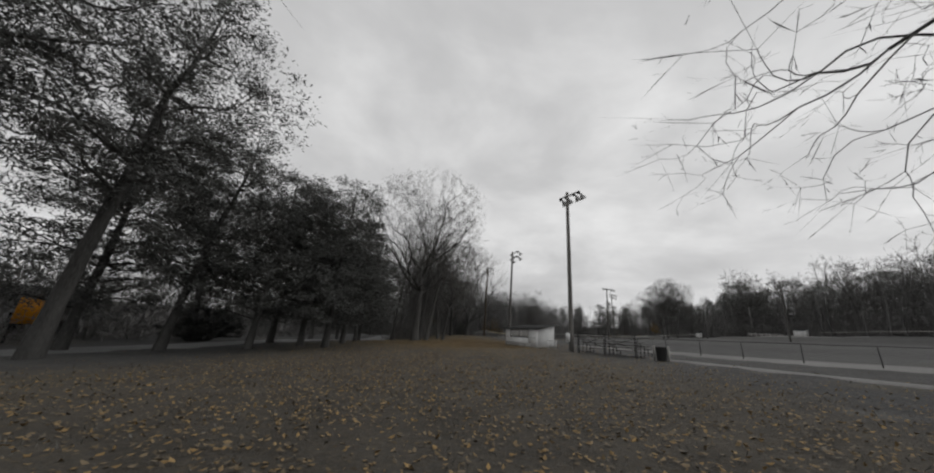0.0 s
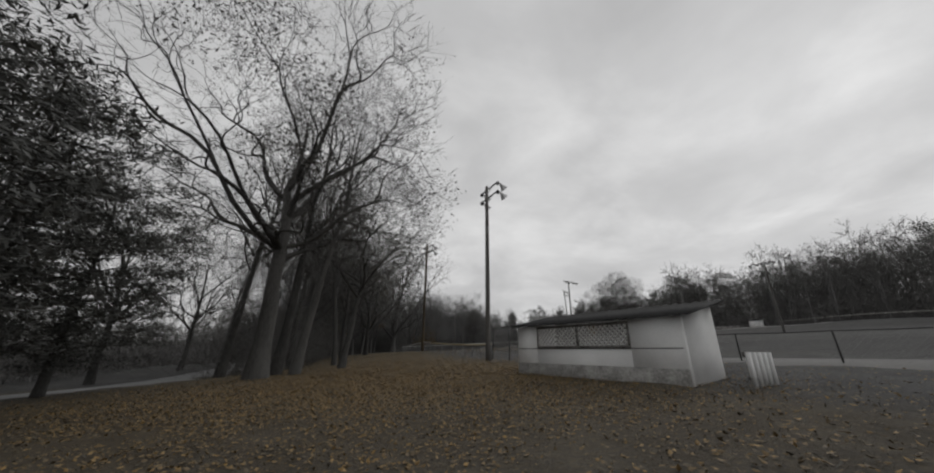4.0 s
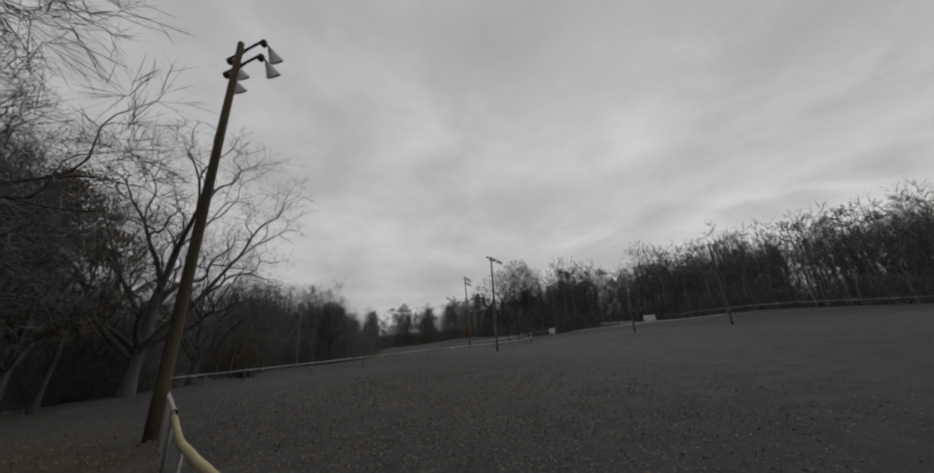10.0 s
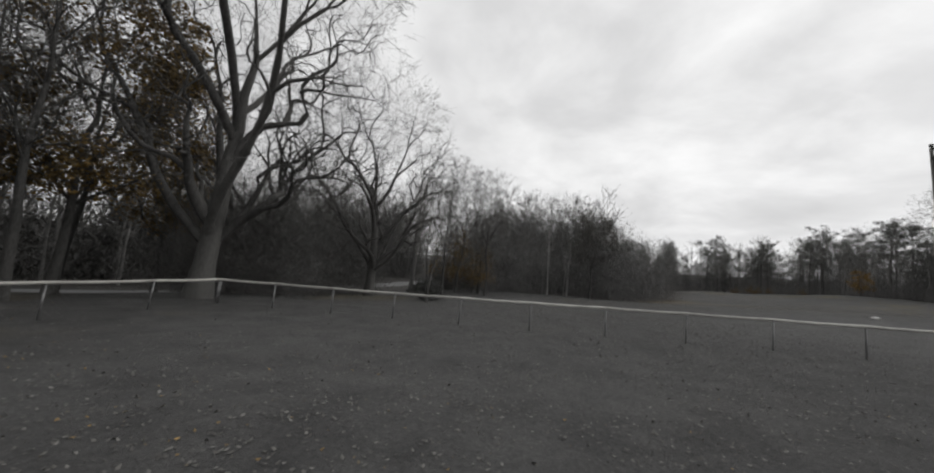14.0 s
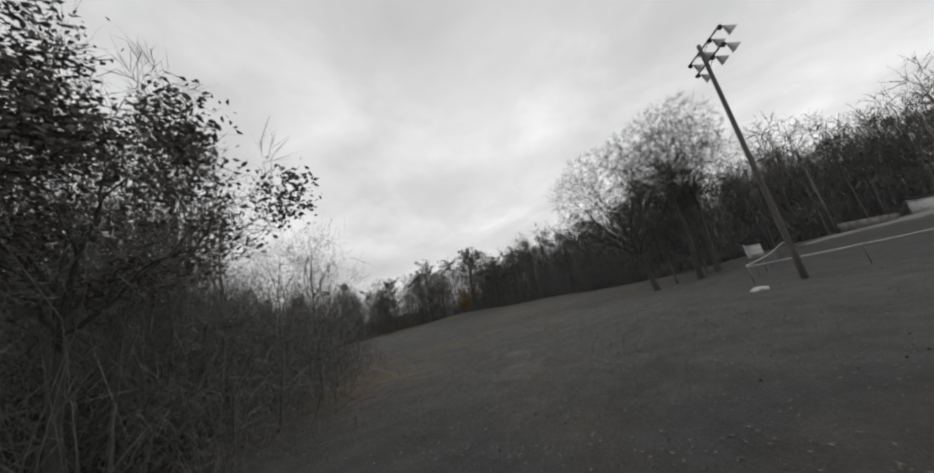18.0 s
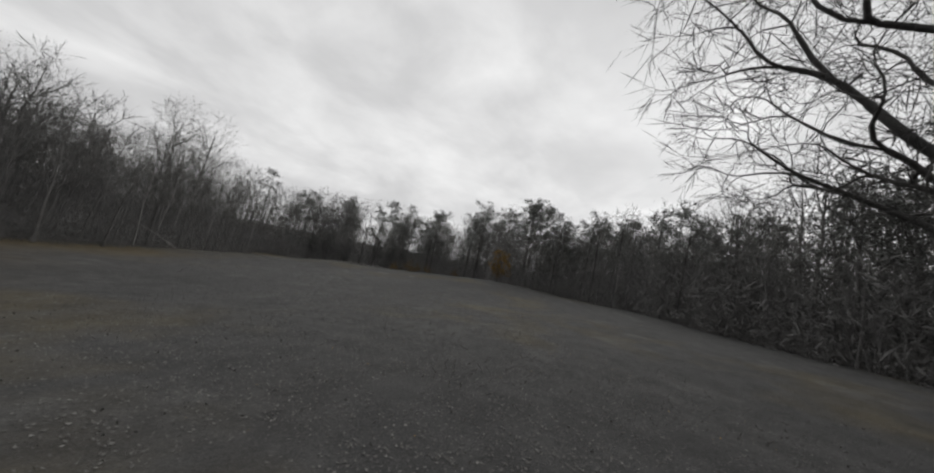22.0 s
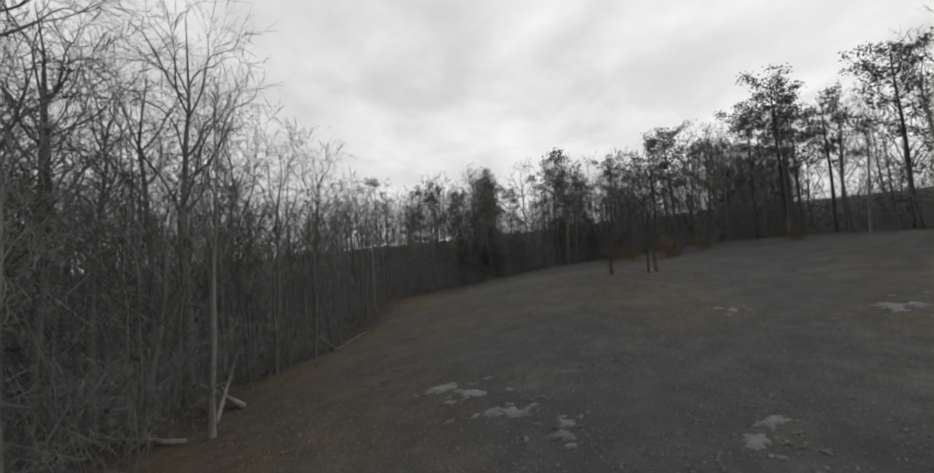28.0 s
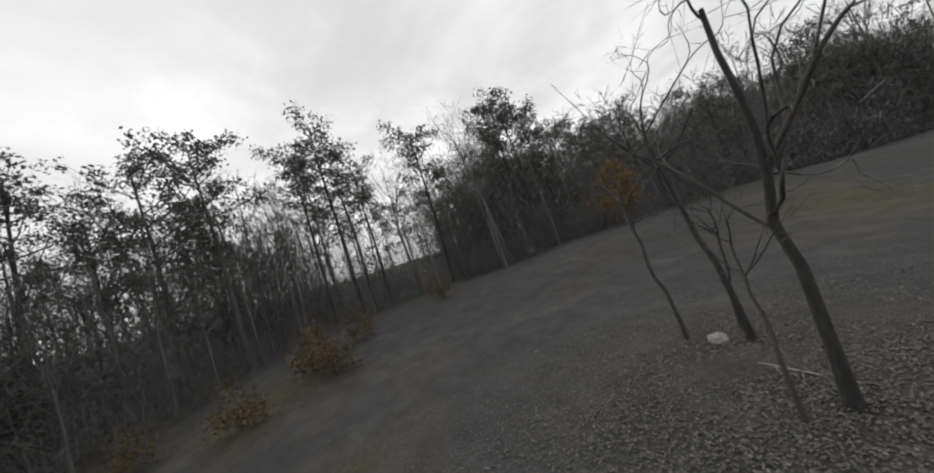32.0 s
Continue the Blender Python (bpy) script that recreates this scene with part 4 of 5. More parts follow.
def far_pine(rng, height):
    b = Buf()
    b.tube([[0, 0, 0], [0.2, 0, height * 0.5], [0, 0.1, height]], [0.25, 0.18, 0.05], 5)
    for k in range(24):
        a, u = k * 2.4, rng.uniform(0.5, 1)
        c = np.array([math.cos(a), math.sin(a), 0]) * height * 0.16 * (1.2 - u) * rng.uniform(0.4, 1.3) * 2 + UP * height * u
        b.leaves(c + rng.normal(size=(42, 3)) * (0.7, 0.7, 0.4), 0.22, rng, 0.8)
    return np.concatenate(b.v), np.concatenate(b.f)


def scatter(kinds, places, rng, lo, hi, sink=0.2):
    out = Buf()
    for x, y in places:
        v, f = kinds[rng.integers(len(kinds))]
        a, s = rng.uniform(0, 6.283), rng.uniform(lo, hi)
        c, w = math.cos(a) * s, math.sin(a) * s
        out.add(np.stack([v[:, 0] * c - v[:, 1] * w + x, v[:, 0] * w + v[:, 1] * c + y, v[:, 2] * s + gz(x, y) - sink], 1), f)
    return out


rg = np.random.default_rng(3)
far_kinds = [low_tree(rg, h, wide=w) for h, w in ((17, 0.21), (19, 0.17), (21, 0.14), (16, 0.25))]
dim_kinds = [low_tree(rg, h, 70, w, 260, 0.026) for h, w in ((17, 0.24), (19, 0.2), (21, 0.17))]
far_pines = [far_pine(rg, h) for h in (18, 21)]
deep, deep_pine, dim, high = [], [], [], []
for s_ in np.arange(2, rim_d[-1] - 2, 3.0):
    for depth in (12.5, 17, 22, 28, 35, 44, 56, 72) if s_ < far_rim else (0.5, 4, 8, 12.5, 18, 26, 36, 48, 62, 78):
        p, into = rim_at(s_ + rg.uniform(-1.5, 1.5))
        q = p + into * (depth + rg.uniform(-2, 2))
        if depth > 10 and outside(q[0], q[1]) < 8 or not off_road(*q, 9.0):
            continue
        if s_ > far_rim and depth > 7:
            high.append(q)
            continue
        (deep_pine if rg.random() < (0.0 if s_ < rim_d[17] else 0.12) else deep if depth < 27 else dim).append(q)
west = [(x + rg.uniform(-3, 3), y + rg.uniform(-3, 3)) for x in (-36, -40, -45, -50, -56, -63, -71) for y in np.arange(-40, 150, 4.5)]
beyond = [q for q in ((rg.uniform(-34, -1), rg.uniform(104, 165)) for k in range(260)) if off_road(*q, 6.5) and q[0] < -4 + 0.35 * (q[1] - 110) and (q[0] < -16 or q[1] > 124)]
side = [q for q in deep + dim if q[0] > 90 and 120 < q[1] < 178]
deep = [q for q in deep if not (q[0] > 90 and 120 < q[1] < 178)]
dim = [q for q in dim if not (q[0] > 90 and 120 < q[1] < 178)]
stuff = new("far_wood", scatter(far_kinds, side, rg, 0.66, 0.9).mesh("far_wood", TWIG))
tagged(stuff, "bare wood on the slope beside the far diamond", "wood", kind="stuff")
low_ = [q for q in deep + dim if q[1] < 152 and q[0] < 40]
deep = [q for q in deep if not (q[1] < 152 and q[0] < 40)]
dim = [q for q in dim if not (q[1] < 152 and q[0] < 40)]
stuff = new("far_wood", scatter(far_kinds, low_, rg, 0.42, 0.6).mesh("far_wood", TWIG))
tagged(stuff, "low bare wood in the hollow behind the field", "wood", kind="stuff")
stuff = new("far_wood", scatter(far_kinds, deep, rg, 0.85, 1.2).mesh("far_wood", THICKET))
tagged(stuff, "deep bare winter wood of grey stems behind the rim", "wood", kind="stuff")
stuff = new("far_wood", merged([scatter(dim_kinds, dim, rg, 0.85, 1.2), scatter(dim_kinds, west, rg, 0.36, 0.55), scatter(dim_kinds, beyond, rg, 0.55, 0.85)]).mesh("far_wood", TWIG))
tagged(stuff, "bare winter wood over the far hill and beyond the road", "wood", kind="stuff")
stuff = new("far_wood", scatter(dim_kinds, high, rg, 1.1, 1.45).mesh("far_wood", TWIG))
tagged(stuff, "tall bare winter wood beyond the far ball field", "wood", kind="stuff")
stuff = new("far_pines", scatter(far_pines, deep_pine + high[::11], rg, 0.85, 1.15).mesh("far_pines", HAZED_NEEDLES))
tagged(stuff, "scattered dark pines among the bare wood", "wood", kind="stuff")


def brush(rng, height, k=110, wide_=0.035, room=1.0, stems=9, splay=0.5, r0=0.03):
    """A thicket of thin stems and twigs."""
    b = Buf()
    for j in range(stems):
        a, t = rng.uniform(0, 6.28), rng.uniform(0.03, splay)
        d = np.array([math.cos(a) * t, math.sin(a) * t, 1.0])
        p0 = np.array([math.cos(a), math.sin(a), 0]) * rng.uniform(0, 0.9)
        l = height * rng.uniform(0.6, 1.1)
        p1 = p0 + d * l * 0.5
        p2 = p1 + (d + rng.normal(size=3) * 0.3) * l * 0.5
        b.tube([p0, p1, p2], [r0, r0 * 0.66, r0 * 0.33], 3)
    c = rng.normal(size=(k, 3)) * (room, room, 0) + np.c_[np.zeros((k, 2)), rng.uniform(0.05, 1.0, k) * height]
    d = rng.normal(size=(k, 3)) * (1, 1, 0.6) + (0, 0, 0.8)
    d /= np.linalg.norm(d, axis=1)[:, None]
    blades(b, c, d, rng.uniform(0.4, 1.1, (k, 1)) * (0.6 + height * 0.15), wide_, rng)
    return np.concatenate(b.v), np.concatenate(b.f)


brush_kinds = [brush(rg, h) for h in (3.0, 4.5, 6.0, 8.0)]
fine_kinds = [brush(rg, h, 360, 0.0055, 1.15, 7, 0.5, 0.013) for h in (2.5, 4.0, 5.5, 7.5, 9.0)]
hill_kinds = [brush(rg, h, 260, 0.045, 2.2, 8) for h in (7.0, 9.0, 11.0)]
places, near_places, hill_places = [], [], []
for s_ in np.arange(1, rim_d[-1] - 1, 3.2):
    for depth in (28.0, 38.0, 48.0, 58.0, 72.0) if s_ < rim_d[17] else (7, 13, 20, 28.0, 38.0, 48.0, 60.0):
        p, into = rim_at(s_ + rg.uniform(-1, 1))
        q = p + into * (depth + rg.uniform(-3, 3))
        if outside(q[0], q[1]) > min(depth - 4, 16) and off_road(*q, 9.0):
            hill_places.append(q)
for s_ in np.arange(1, rim_d[-1] - 1, 1.5):
    for depth in (-0.3, 1.8, 4.2, 7.5, 12.0, 18.0, 25.0):
        p, into = rim_at(s_ + rg.uniform(-0.8, 0.8))
        if s_ < rim_d[2] or not off_road(*(p + into * depth), 6.0):
            continue
        if depth > 6 and outside(*(p + into * depth)) < 4:
            continue
        (near_places if s_ < rim_d[26] and depth < 10 else places).append(p + into * (depth + rg.uniform(-0.9, 0.9)))
for y in np.arange(-20, 135, 2.0):
    for x in (-31, -34, -38):
        places.append(np.array((x + rg.uniform(-1.2, 1.2), y + rg.uniform(-1, 1))))
hollow = [q for q in ((rg.uniform(4, 42), rg.uniform(128, 172)) for k in range(700)) if outside(*q) > 2.5 and off_road(*q, 5.0)]
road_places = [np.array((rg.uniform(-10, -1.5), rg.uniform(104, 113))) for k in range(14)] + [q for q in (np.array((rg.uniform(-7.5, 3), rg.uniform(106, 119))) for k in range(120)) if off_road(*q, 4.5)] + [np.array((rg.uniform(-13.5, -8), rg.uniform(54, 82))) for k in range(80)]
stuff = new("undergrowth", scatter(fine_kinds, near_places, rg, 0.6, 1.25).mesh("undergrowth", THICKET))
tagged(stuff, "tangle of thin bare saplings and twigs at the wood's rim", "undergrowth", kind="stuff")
stuff = new("undergrowth", scatter(fine_kinds, road_places, rg, 0.7, 1.25).mesh("undergrowth", SHADED_BRUSH))
tagged(stuff, "bare thicket coloured dark for shade under the roadside trees", "undergrowth", kind="stuff")
stuff = new("undergrowth", scatter(hill_kinds, hill_places, rg, 0.7, 1.2).mesh("undergrowth", TWIG))
tagged(stuff, "bare scrub on the wooded hillside", "undergrowth", kind="stuff")
stuff = new("undergrowth", scatter(brush_kinds, places, rg, 0.6, 1.25).mesh("undergrowth", TWIG))
tagged(stuff, "tangled bare brushwood along the wood's rim", "undergrowth", kind="stuff")
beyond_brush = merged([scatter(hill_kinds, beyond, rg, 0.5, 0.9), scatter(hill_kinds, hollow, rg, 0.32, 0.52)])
stuff = new("undergrowth", beyond_brush.mesh("undergrowth", SHADED_BRUSH))
tagged(stuff, "bare thicket coloured dark for shade in the hollow beyond the road", "undergrowth", kind="stuff")
dry = Buf()
for q in near_places[::2] + places[::2] + road_places * 2:
    k = rg.integers(10, 26)
    c = np.array([q[0], q[1], gz(q[0], q[1])]) + np.abs(rg.normal(size=(k, 3))) * (0, 0, 1.3) + rg.normal(size=(k, 3)) * (0.8, 0.8, 0.1)
    dry.leaves(c, 0.09, rg)
stuff = new("dry_foliage", dry.mesh("dry_foliage", DRY_LEAF))
tagged(stuff, "withered brown leaves caught in the brushwood", "undergrowth", kind="stuff")
# the bright orange young tree at the far rim, and golden scrub
make_tree("young_tree", 81, 6.8, dict(BROAD, n=260, low=0.15, wide=0.36, limbs=10, thick=0.014, spray=500), 106.3, 193.1, "small young tree in bright orange autumn leaves at the wood's rim", leaves=2600, leaf_mat=AMBER_LEAF, leaf_size=0.12, category="young tree", split=True, clumps=40)
scrub = make_tree("scrub", 82, 3.0, dict(BROAD, n=160, low=0.05, wide=0.5, limbs=9, fork=0.03, leader=0.5, thick=0.01, spray=300), 98.0, 222.5, "low scrub with a few dull orange autumn leaves", leaves=900, leaf_mat=GOLD_LEAF, leaf_size=0.1, category="scrub", clumps=30)
for x, y, s in ((100.5, 224.0, 0.8), (103.0, 221.0, 0.7), (95.5, 226.0, 0.75), (108.0, 214.0, 0.7), (96, 231, 0.6)):
    plant(scrub, x, y, s, rnd.uniform(0, 360))
# young trees standing in the leaf bed near the end of the flight
YOUNG = dict(n=70, low=0.3, wide=0.34, peak=0.75, limbs=7, sweep=48, fork=0.3, leader=0.72, thick=0.0135, taper=0.6, wander=0.02, spray=160, fine=0.006, sprig=0.5, kink=0.14, bunch=2)
make_tree("sapling", 92, 8.6, dict(YOUNG, n=110, fork=0.36, low=0.34, wide=0.36, limbs=6, leader=0.8, thick=0.0125, stout=0.7, kink=0.07, sweep=54), 81.7, 212.6, "young bare tree with a crooked stem among fallen leaves", lean=(-0.05, -0.03), category="young tree", split=True)
sap = make_tree("sapling", 91, 8.4, dict(YOUNG, n=80, low=0.5, wide=0.28, fork=0.48, thick=0.0105, kink=0.07), 84.2, 210.9, "slim young bare tree in a bed of fallen leaves", lean=(-0.04, 0.02), category="young tree", split=True)
plant(sap, 85.5, 211.5, 0.7, 80)
plant(sap, 84.7, 210.5, 0.55, 200)
plant(sap, 81.95, 213.3, 0.5, 300)
birch = make_tree("birch_tree", 93, 28.0, dict(SLENDER, thick=0.006, n=320), 47.5, 217.7, "slim pale-stemmed tree below the bank", bark=BARK_PALE, twig=TWIG_PALE, category="birch tree")
plant(birch, 89.5, 233.8, 0.3, 40, 6)
plant(shrub, 43.2, 162.2, 1.0, 40)
plant(shrub, 42.6, 165.2, 0.85, 150)
plant(birch, 36.5, 227.5, 0.9, 60)
plant(birch, 55.2, 200.3, 0.55, 30)
plant(birch, 49.6, 205.2, 0.62, 100)
plant(birch, 48.0, 209.0, 0.7, 200)
plant(wood_kinds[3], 50.8, 212.0, 1.25, 60)
plant(birch, 51.0, 210.0, 0.6, 150)
for k, x, y, size, a in ((1, 51.2, 207.0, 1.1, 20), (0, 47.2, 211.0, 1.25, 90), (2, 53.0, 214.5, 1.15, 160), (0, 49.4, 216.0, 1.2, 230), (1, 54.6, 221.0, 1.0, 300), (2, 51.6, 224.5, 1.2, 40), (1, 48.6, 201.0, 1.05, 110), (0, 46.0, 205.5, 1.2, 190)):
    plant(wood_kinds[k], x, y, size * 1.14, a)

# ---- light poles ----


def floodlight(p, d, parent):
    """A ballast on the arm, a bent neck and a bell that faces out and down."""
    p, d = np.array(p, float), np.array(d, float)
    d /= np.linalg.norm(d)
    out = d * (1, 1, 0)
    out /= np.linalg.norm(out)
    k = p + out * 0.24 + UP * 0.06
    b = Buf()
    b.tube([k, k + d * 0.08, k + d * 0.2, k + d * 0.4, k + d * 0.56, k + d * 0.6], [0.06, 0.10, 0.14, 0.23, 0.30, 0.315], 16)
    head = part("floodlight", b, ALUMINIUM, parent, "bell-shaped metal floodlight", smooth=True)
    g = Buf()
    g.tube([k + d * 0.55, k + d * 0.57], [0.29, 0.001], 16)
    part("lens", g, LENS, head)
    n = Buf()
    n.tube([p, p + out * 0.12 + UP * 0.1, k + UP * 0.02, k + d * 0.05], [0.035, 0.035, 0.04, 0.05], 7)
    part("neck", n, DARK_STEEL, head)
    c = Buf()
    c.tube([p - UP * 0.1, p - UP * 0.06, p + UP * 0.15, p + UP * 0.19], [0.09, 0.13, 0.13, 0.08], 8, True)
    part("ballast", c, DARK_STEEL, head)
    return head


def light_pole(x, y, height, arms, label, mat=None, lean=(0, 0), turn=0.0, radius=0.19):
    """arms: rows of height below the top, half length, heading, lamps' places along it; lamps face across the arm and down."""
    ob = thing("light_pole", x, y, gz(x, y), label, "light pole", "floodlight poles round the ball fields", turn)
    b = Buf()
    zs = np.linspace(-0.3, height, 9)
    b.tube([[lean[0] * z, lean[1] * z, z] for z in zs], np.linspace(radius, radius * 0.66, 9), 12, True)
    part("pole", b, mat or POLE_WOOD, ob, smooth=True)
    for below, half_, head, lamps in arms:
        z = height - below
        c = np.array([lean[0] * z, lean[1] * z, z])
        w = np.array([math.cos(radians(head)), math.sin(radians(head)), 0])
        out = np.array([-w[1], w[0], 0])
        a = Buf()
        a.tube([c - w * half_ + out * 0.2, c + w * half_ + out * 0.2], [0.06, 0.06], 6, True)
        arm = part("crossarm", a, DARK_STEEL, ob)
        k = Buf()
        k.tube([c - UP * 0.6, c + w * half_ * 0.5 + out * 0.2], [0.02, 0.02], 5)
        k.tube([c - UP * 0.6, c - w * half_ * 0.5 + out * 0.2], [0.02, 0.02], 5)
        part("brace", k, DARK_STEEL, ob)
        for t in lamps:
            floodlight(c + w * t * half_ + out * 0.28 - UP * 0.08, out * 0.75 - UP * 0.75, ob)
    return ob


WOODEN = "tall weathered wooden pole with floodlights at its top"
pole_a = light_pole(8.62, 28.15, 14.1, [(0.25, 1.15, -60, (-0.95, -0.35, 0.45, 0.95))], "tall wooden floodlight pole with a pale meter box", lean=(-0.02, 0.004), radius=0.2)
boxb = Buf(); boxb.box((-0.42, -0.2, 0.75), (-0.2, 0.2, 1.45))
part("meter_box", boxb, WHITE_PAINT, pole_a, "pale metal meter box")
light_pole(6.33, 51.1, 13.75, [(0.15, 1.4, -75, (-0.9, 0.9)), (0.95, 1.4, -75, (-0.9, 0.9))], WOODEN)
light_pole(3.85, 74.6, 15.1, [(0.2, 1.2, -60, (-0.9, 0.9)), (1.0, 1.2, -60, (-0.9, 0.9))], "tall tan-stained wooden pole with floodlights at its top", POLE_TAN, lean=(-0.01, 0.0))
pole_d = light_pole(41.95, 101.4, 15.25, [(0.25, 2.0, 200, (-0.95, -0.4, 0.4, 0.95))], "tall wooden floodlight pole with a loose pale cable")
b = Buf()
zc = np.linspace(0.2, 7.5, 40)
b.tube(np.stack([-0.21 - 0.12 * np.abs(np.sin(zc * 1.1)), -0.12 + 0.1 * np.sin(zc * 1.7), zc], 1), np.full(40, 0.025), 5)
part("cable", b, CAP_GREY, pole_d, "loose pale cable hanging along the pole")
light_pole(53.0, 122.5, 15.95, [(0.25, 1.7, 215, (-0.95, -0.3, 0.35, 0.95)), (1.3, 1.5, 215, (-0.9, 0.2, 0.9))], WOODEN, lean=(-0.045, 0.003), radius=0.175)
light_pole(73.6, 78.2, 14.0, [(0.25, 2.2, 100, (-0.95, -0.4, 0.4, 0.95))], WOODEN)
for x, y, h, ln in ((62.5, 89.1, 9.8, 0.02), (103.5, 99, 12.5, -0.03), (90, 119, 11, -0.03), (95, 113.5, 10, -0.02)):
    ob = thing("utility_pole", x, y, gz(x, y), "plain pale wooden pole at the rim of the field", "pole", "plain poles")
    b = Buf()
    b.tube([[0, 0, -0.3], [ln * h, 0, h]], [0.15, 0.1], 9, True)
    part("pole", b, BARK_PALE, ob)

# ---- fences ----
wire_meshes = {}


def wire_panel(length, height, gap):
    key = (round(length, 1), round(height, 2), gap)
    if key not in wire_meshes:
        b, length, height = Buf(), key[0], key[1]
        for k in np.arange(-height, length, gap):
            x0, x1 = max(k, 0), min(k + height, length)
            if x1 - x0 > 0.02:
                b.tube([[x0, 0, x0 - k], [x1, 0, x1 - k]], [0.0013, 0.0013], 3)
                b.tube([[x0, 0.004, height - (x0 - k)], [x1, 0.004, height - (x1 - k)]], [0.0013, 0.0013], 3)
        wire_meshes[key] = b.mesh("wire_mesh", STEEL)
    return wire_meshes[key]


def chain_fence(name, line, height, label, cap=None, span=3.0, gap=0.14, cap_r=0.055, mesh=True):
    line = np.array(line, float)
    d = np.r_[0, np.cumsum(np.hypot(*np.diff(line, axis=0).T))]
    count = max(1, round(d[-1] / span))
    s = np.linspace(0, d[-1], count + 1)
    c = np.stack([np.interp(s, d, line[:, 0]), np.interp(s, d, line[:, 1])], 1)
    z = ground_at(c[:, 0], c[:, 1])
    ob = thing(name, c[0, 0], c[0, 1], z[0], label, "fence")
    rel = np.c_[c - c[0], z - z[0]]
    pb = Buf()
    pb.tube([[0, 0, -0.2], [0, 0, height + 0.02]], [0.032, 0.032], 7, True)
    post = pb.mesh("post", STEEL if cap else DARK_STEEL)
    for k, p in enumerate(rel):
        o = part("post", post, None, ob)
        o.matrix_basis = pose(*p, rnd.uniform(-1.5, 1.5), rnd.uniform(-1.5, 1.5))
    for p, q in zip(rel, rel[1:]):
        b = Buf()
        mid_ = (p + q) / 2 + UP * (height - rnd.uniform(0, 0.03))
        if cap:
            n_ = 9
            t = np.linspace(0, 1, n_)[:, None]
            pts = p + (q - p) * t + UP * height + UP * (-0.02 * np.sin(np.pi * t)) + np.random.default_rng(len(wire_meshes)).normal(size=(n_, 3)) * 0.004
            pts[0], pts[-1] = p + UP * height, q + UP * height
            b.tube(pts, np.full(n_, cap_r) * (1 + 0.06 * np.sin(np.arange(n_) * 2.1)), 8)
            part("rail_cap", b, cap, ob, smooth=True)
        else:
            b.tube([p + UP * height, mid_, q + UP * height], [0.026] * 3, 7)
            part("top_rail", b, DARK_STEEL, ob)
        if mesh:
            w = q - p
            l = float(np.linalg.norm(w))
            o = part("wire_mesh", wire_panel(l, height - 0.05, gap), None, ob)
            ang = math.atan2(w[1], w[0])
            tilt = -math.asin(w[2] / l)
            o.matrix_basis = Matrix.Translation(Vector(p)) @ Matrix.Rotation(ang, 4, "Z") @ Matrix.Rotation(tilt, 4, "Y") @ Matrix.Scale(l / round(l, 1), 4, (1, 0, 0))
    return ob


LOW = "low chain-link outfield fence with a "
chain_fence("chain_link_fence", [(7.55, 42.1), (7.21, 45.5), (7.05, 52.3)], 2.2, "tall chain-link fence with a dark top rail beside the dugout", None, 3.4, 0.11)
chain_fence("outfield_fence", [(6.7, 51.5), (6.55, 57), (6.15, 61), (5.4, 63.6), (4.75, 66), (4.5, 68), (4.37, 70)], 1.07, LOW + "bright yellow plastic cap", YELLOW, 2.6, 0.13)
chain_fence("outfield_fence", [(4.36, 70.1), (4.2, 72), (4.05, 74), (3.95, 75.5), (3.8, 78), (3.5, 83), (2.7, 92), (2.2, 101)], 1.15, LOW + "faded pale cap", CAP_GREY, 3.0, 0.2)
chain_fence("outfield_fence", [(2.3, 101.0), (15, 101.2), (30, 101.5), (42, 102.1), (52, 103.6), (57.4, 107.4), (57.3, 114.5), (55.4, 120), (54.4, 124.6), (57, 124.8), (61.5, 124), (67.7, 122.6), (77.5, 120.8), (81.5, 120)], 1.15, LOW + "faded pale cap", CAP_GREY, 3.0, 0.2)
chain_fence("outfield_fence", [(103, 100), (110, 85), (111, 60), (105, 35), (97, 12)], 1.3, LOW + "faded pale cap", CAP_GREY, 4.0, 0.4)
chain_fence("chain_link_fence", [(14.0, 43), (17, 33.5), (20, 24), (26.5, 14)], 1.2, "low chain-link fence along the infield", None, 3.2, 0.2)

# ---- the dugout ----


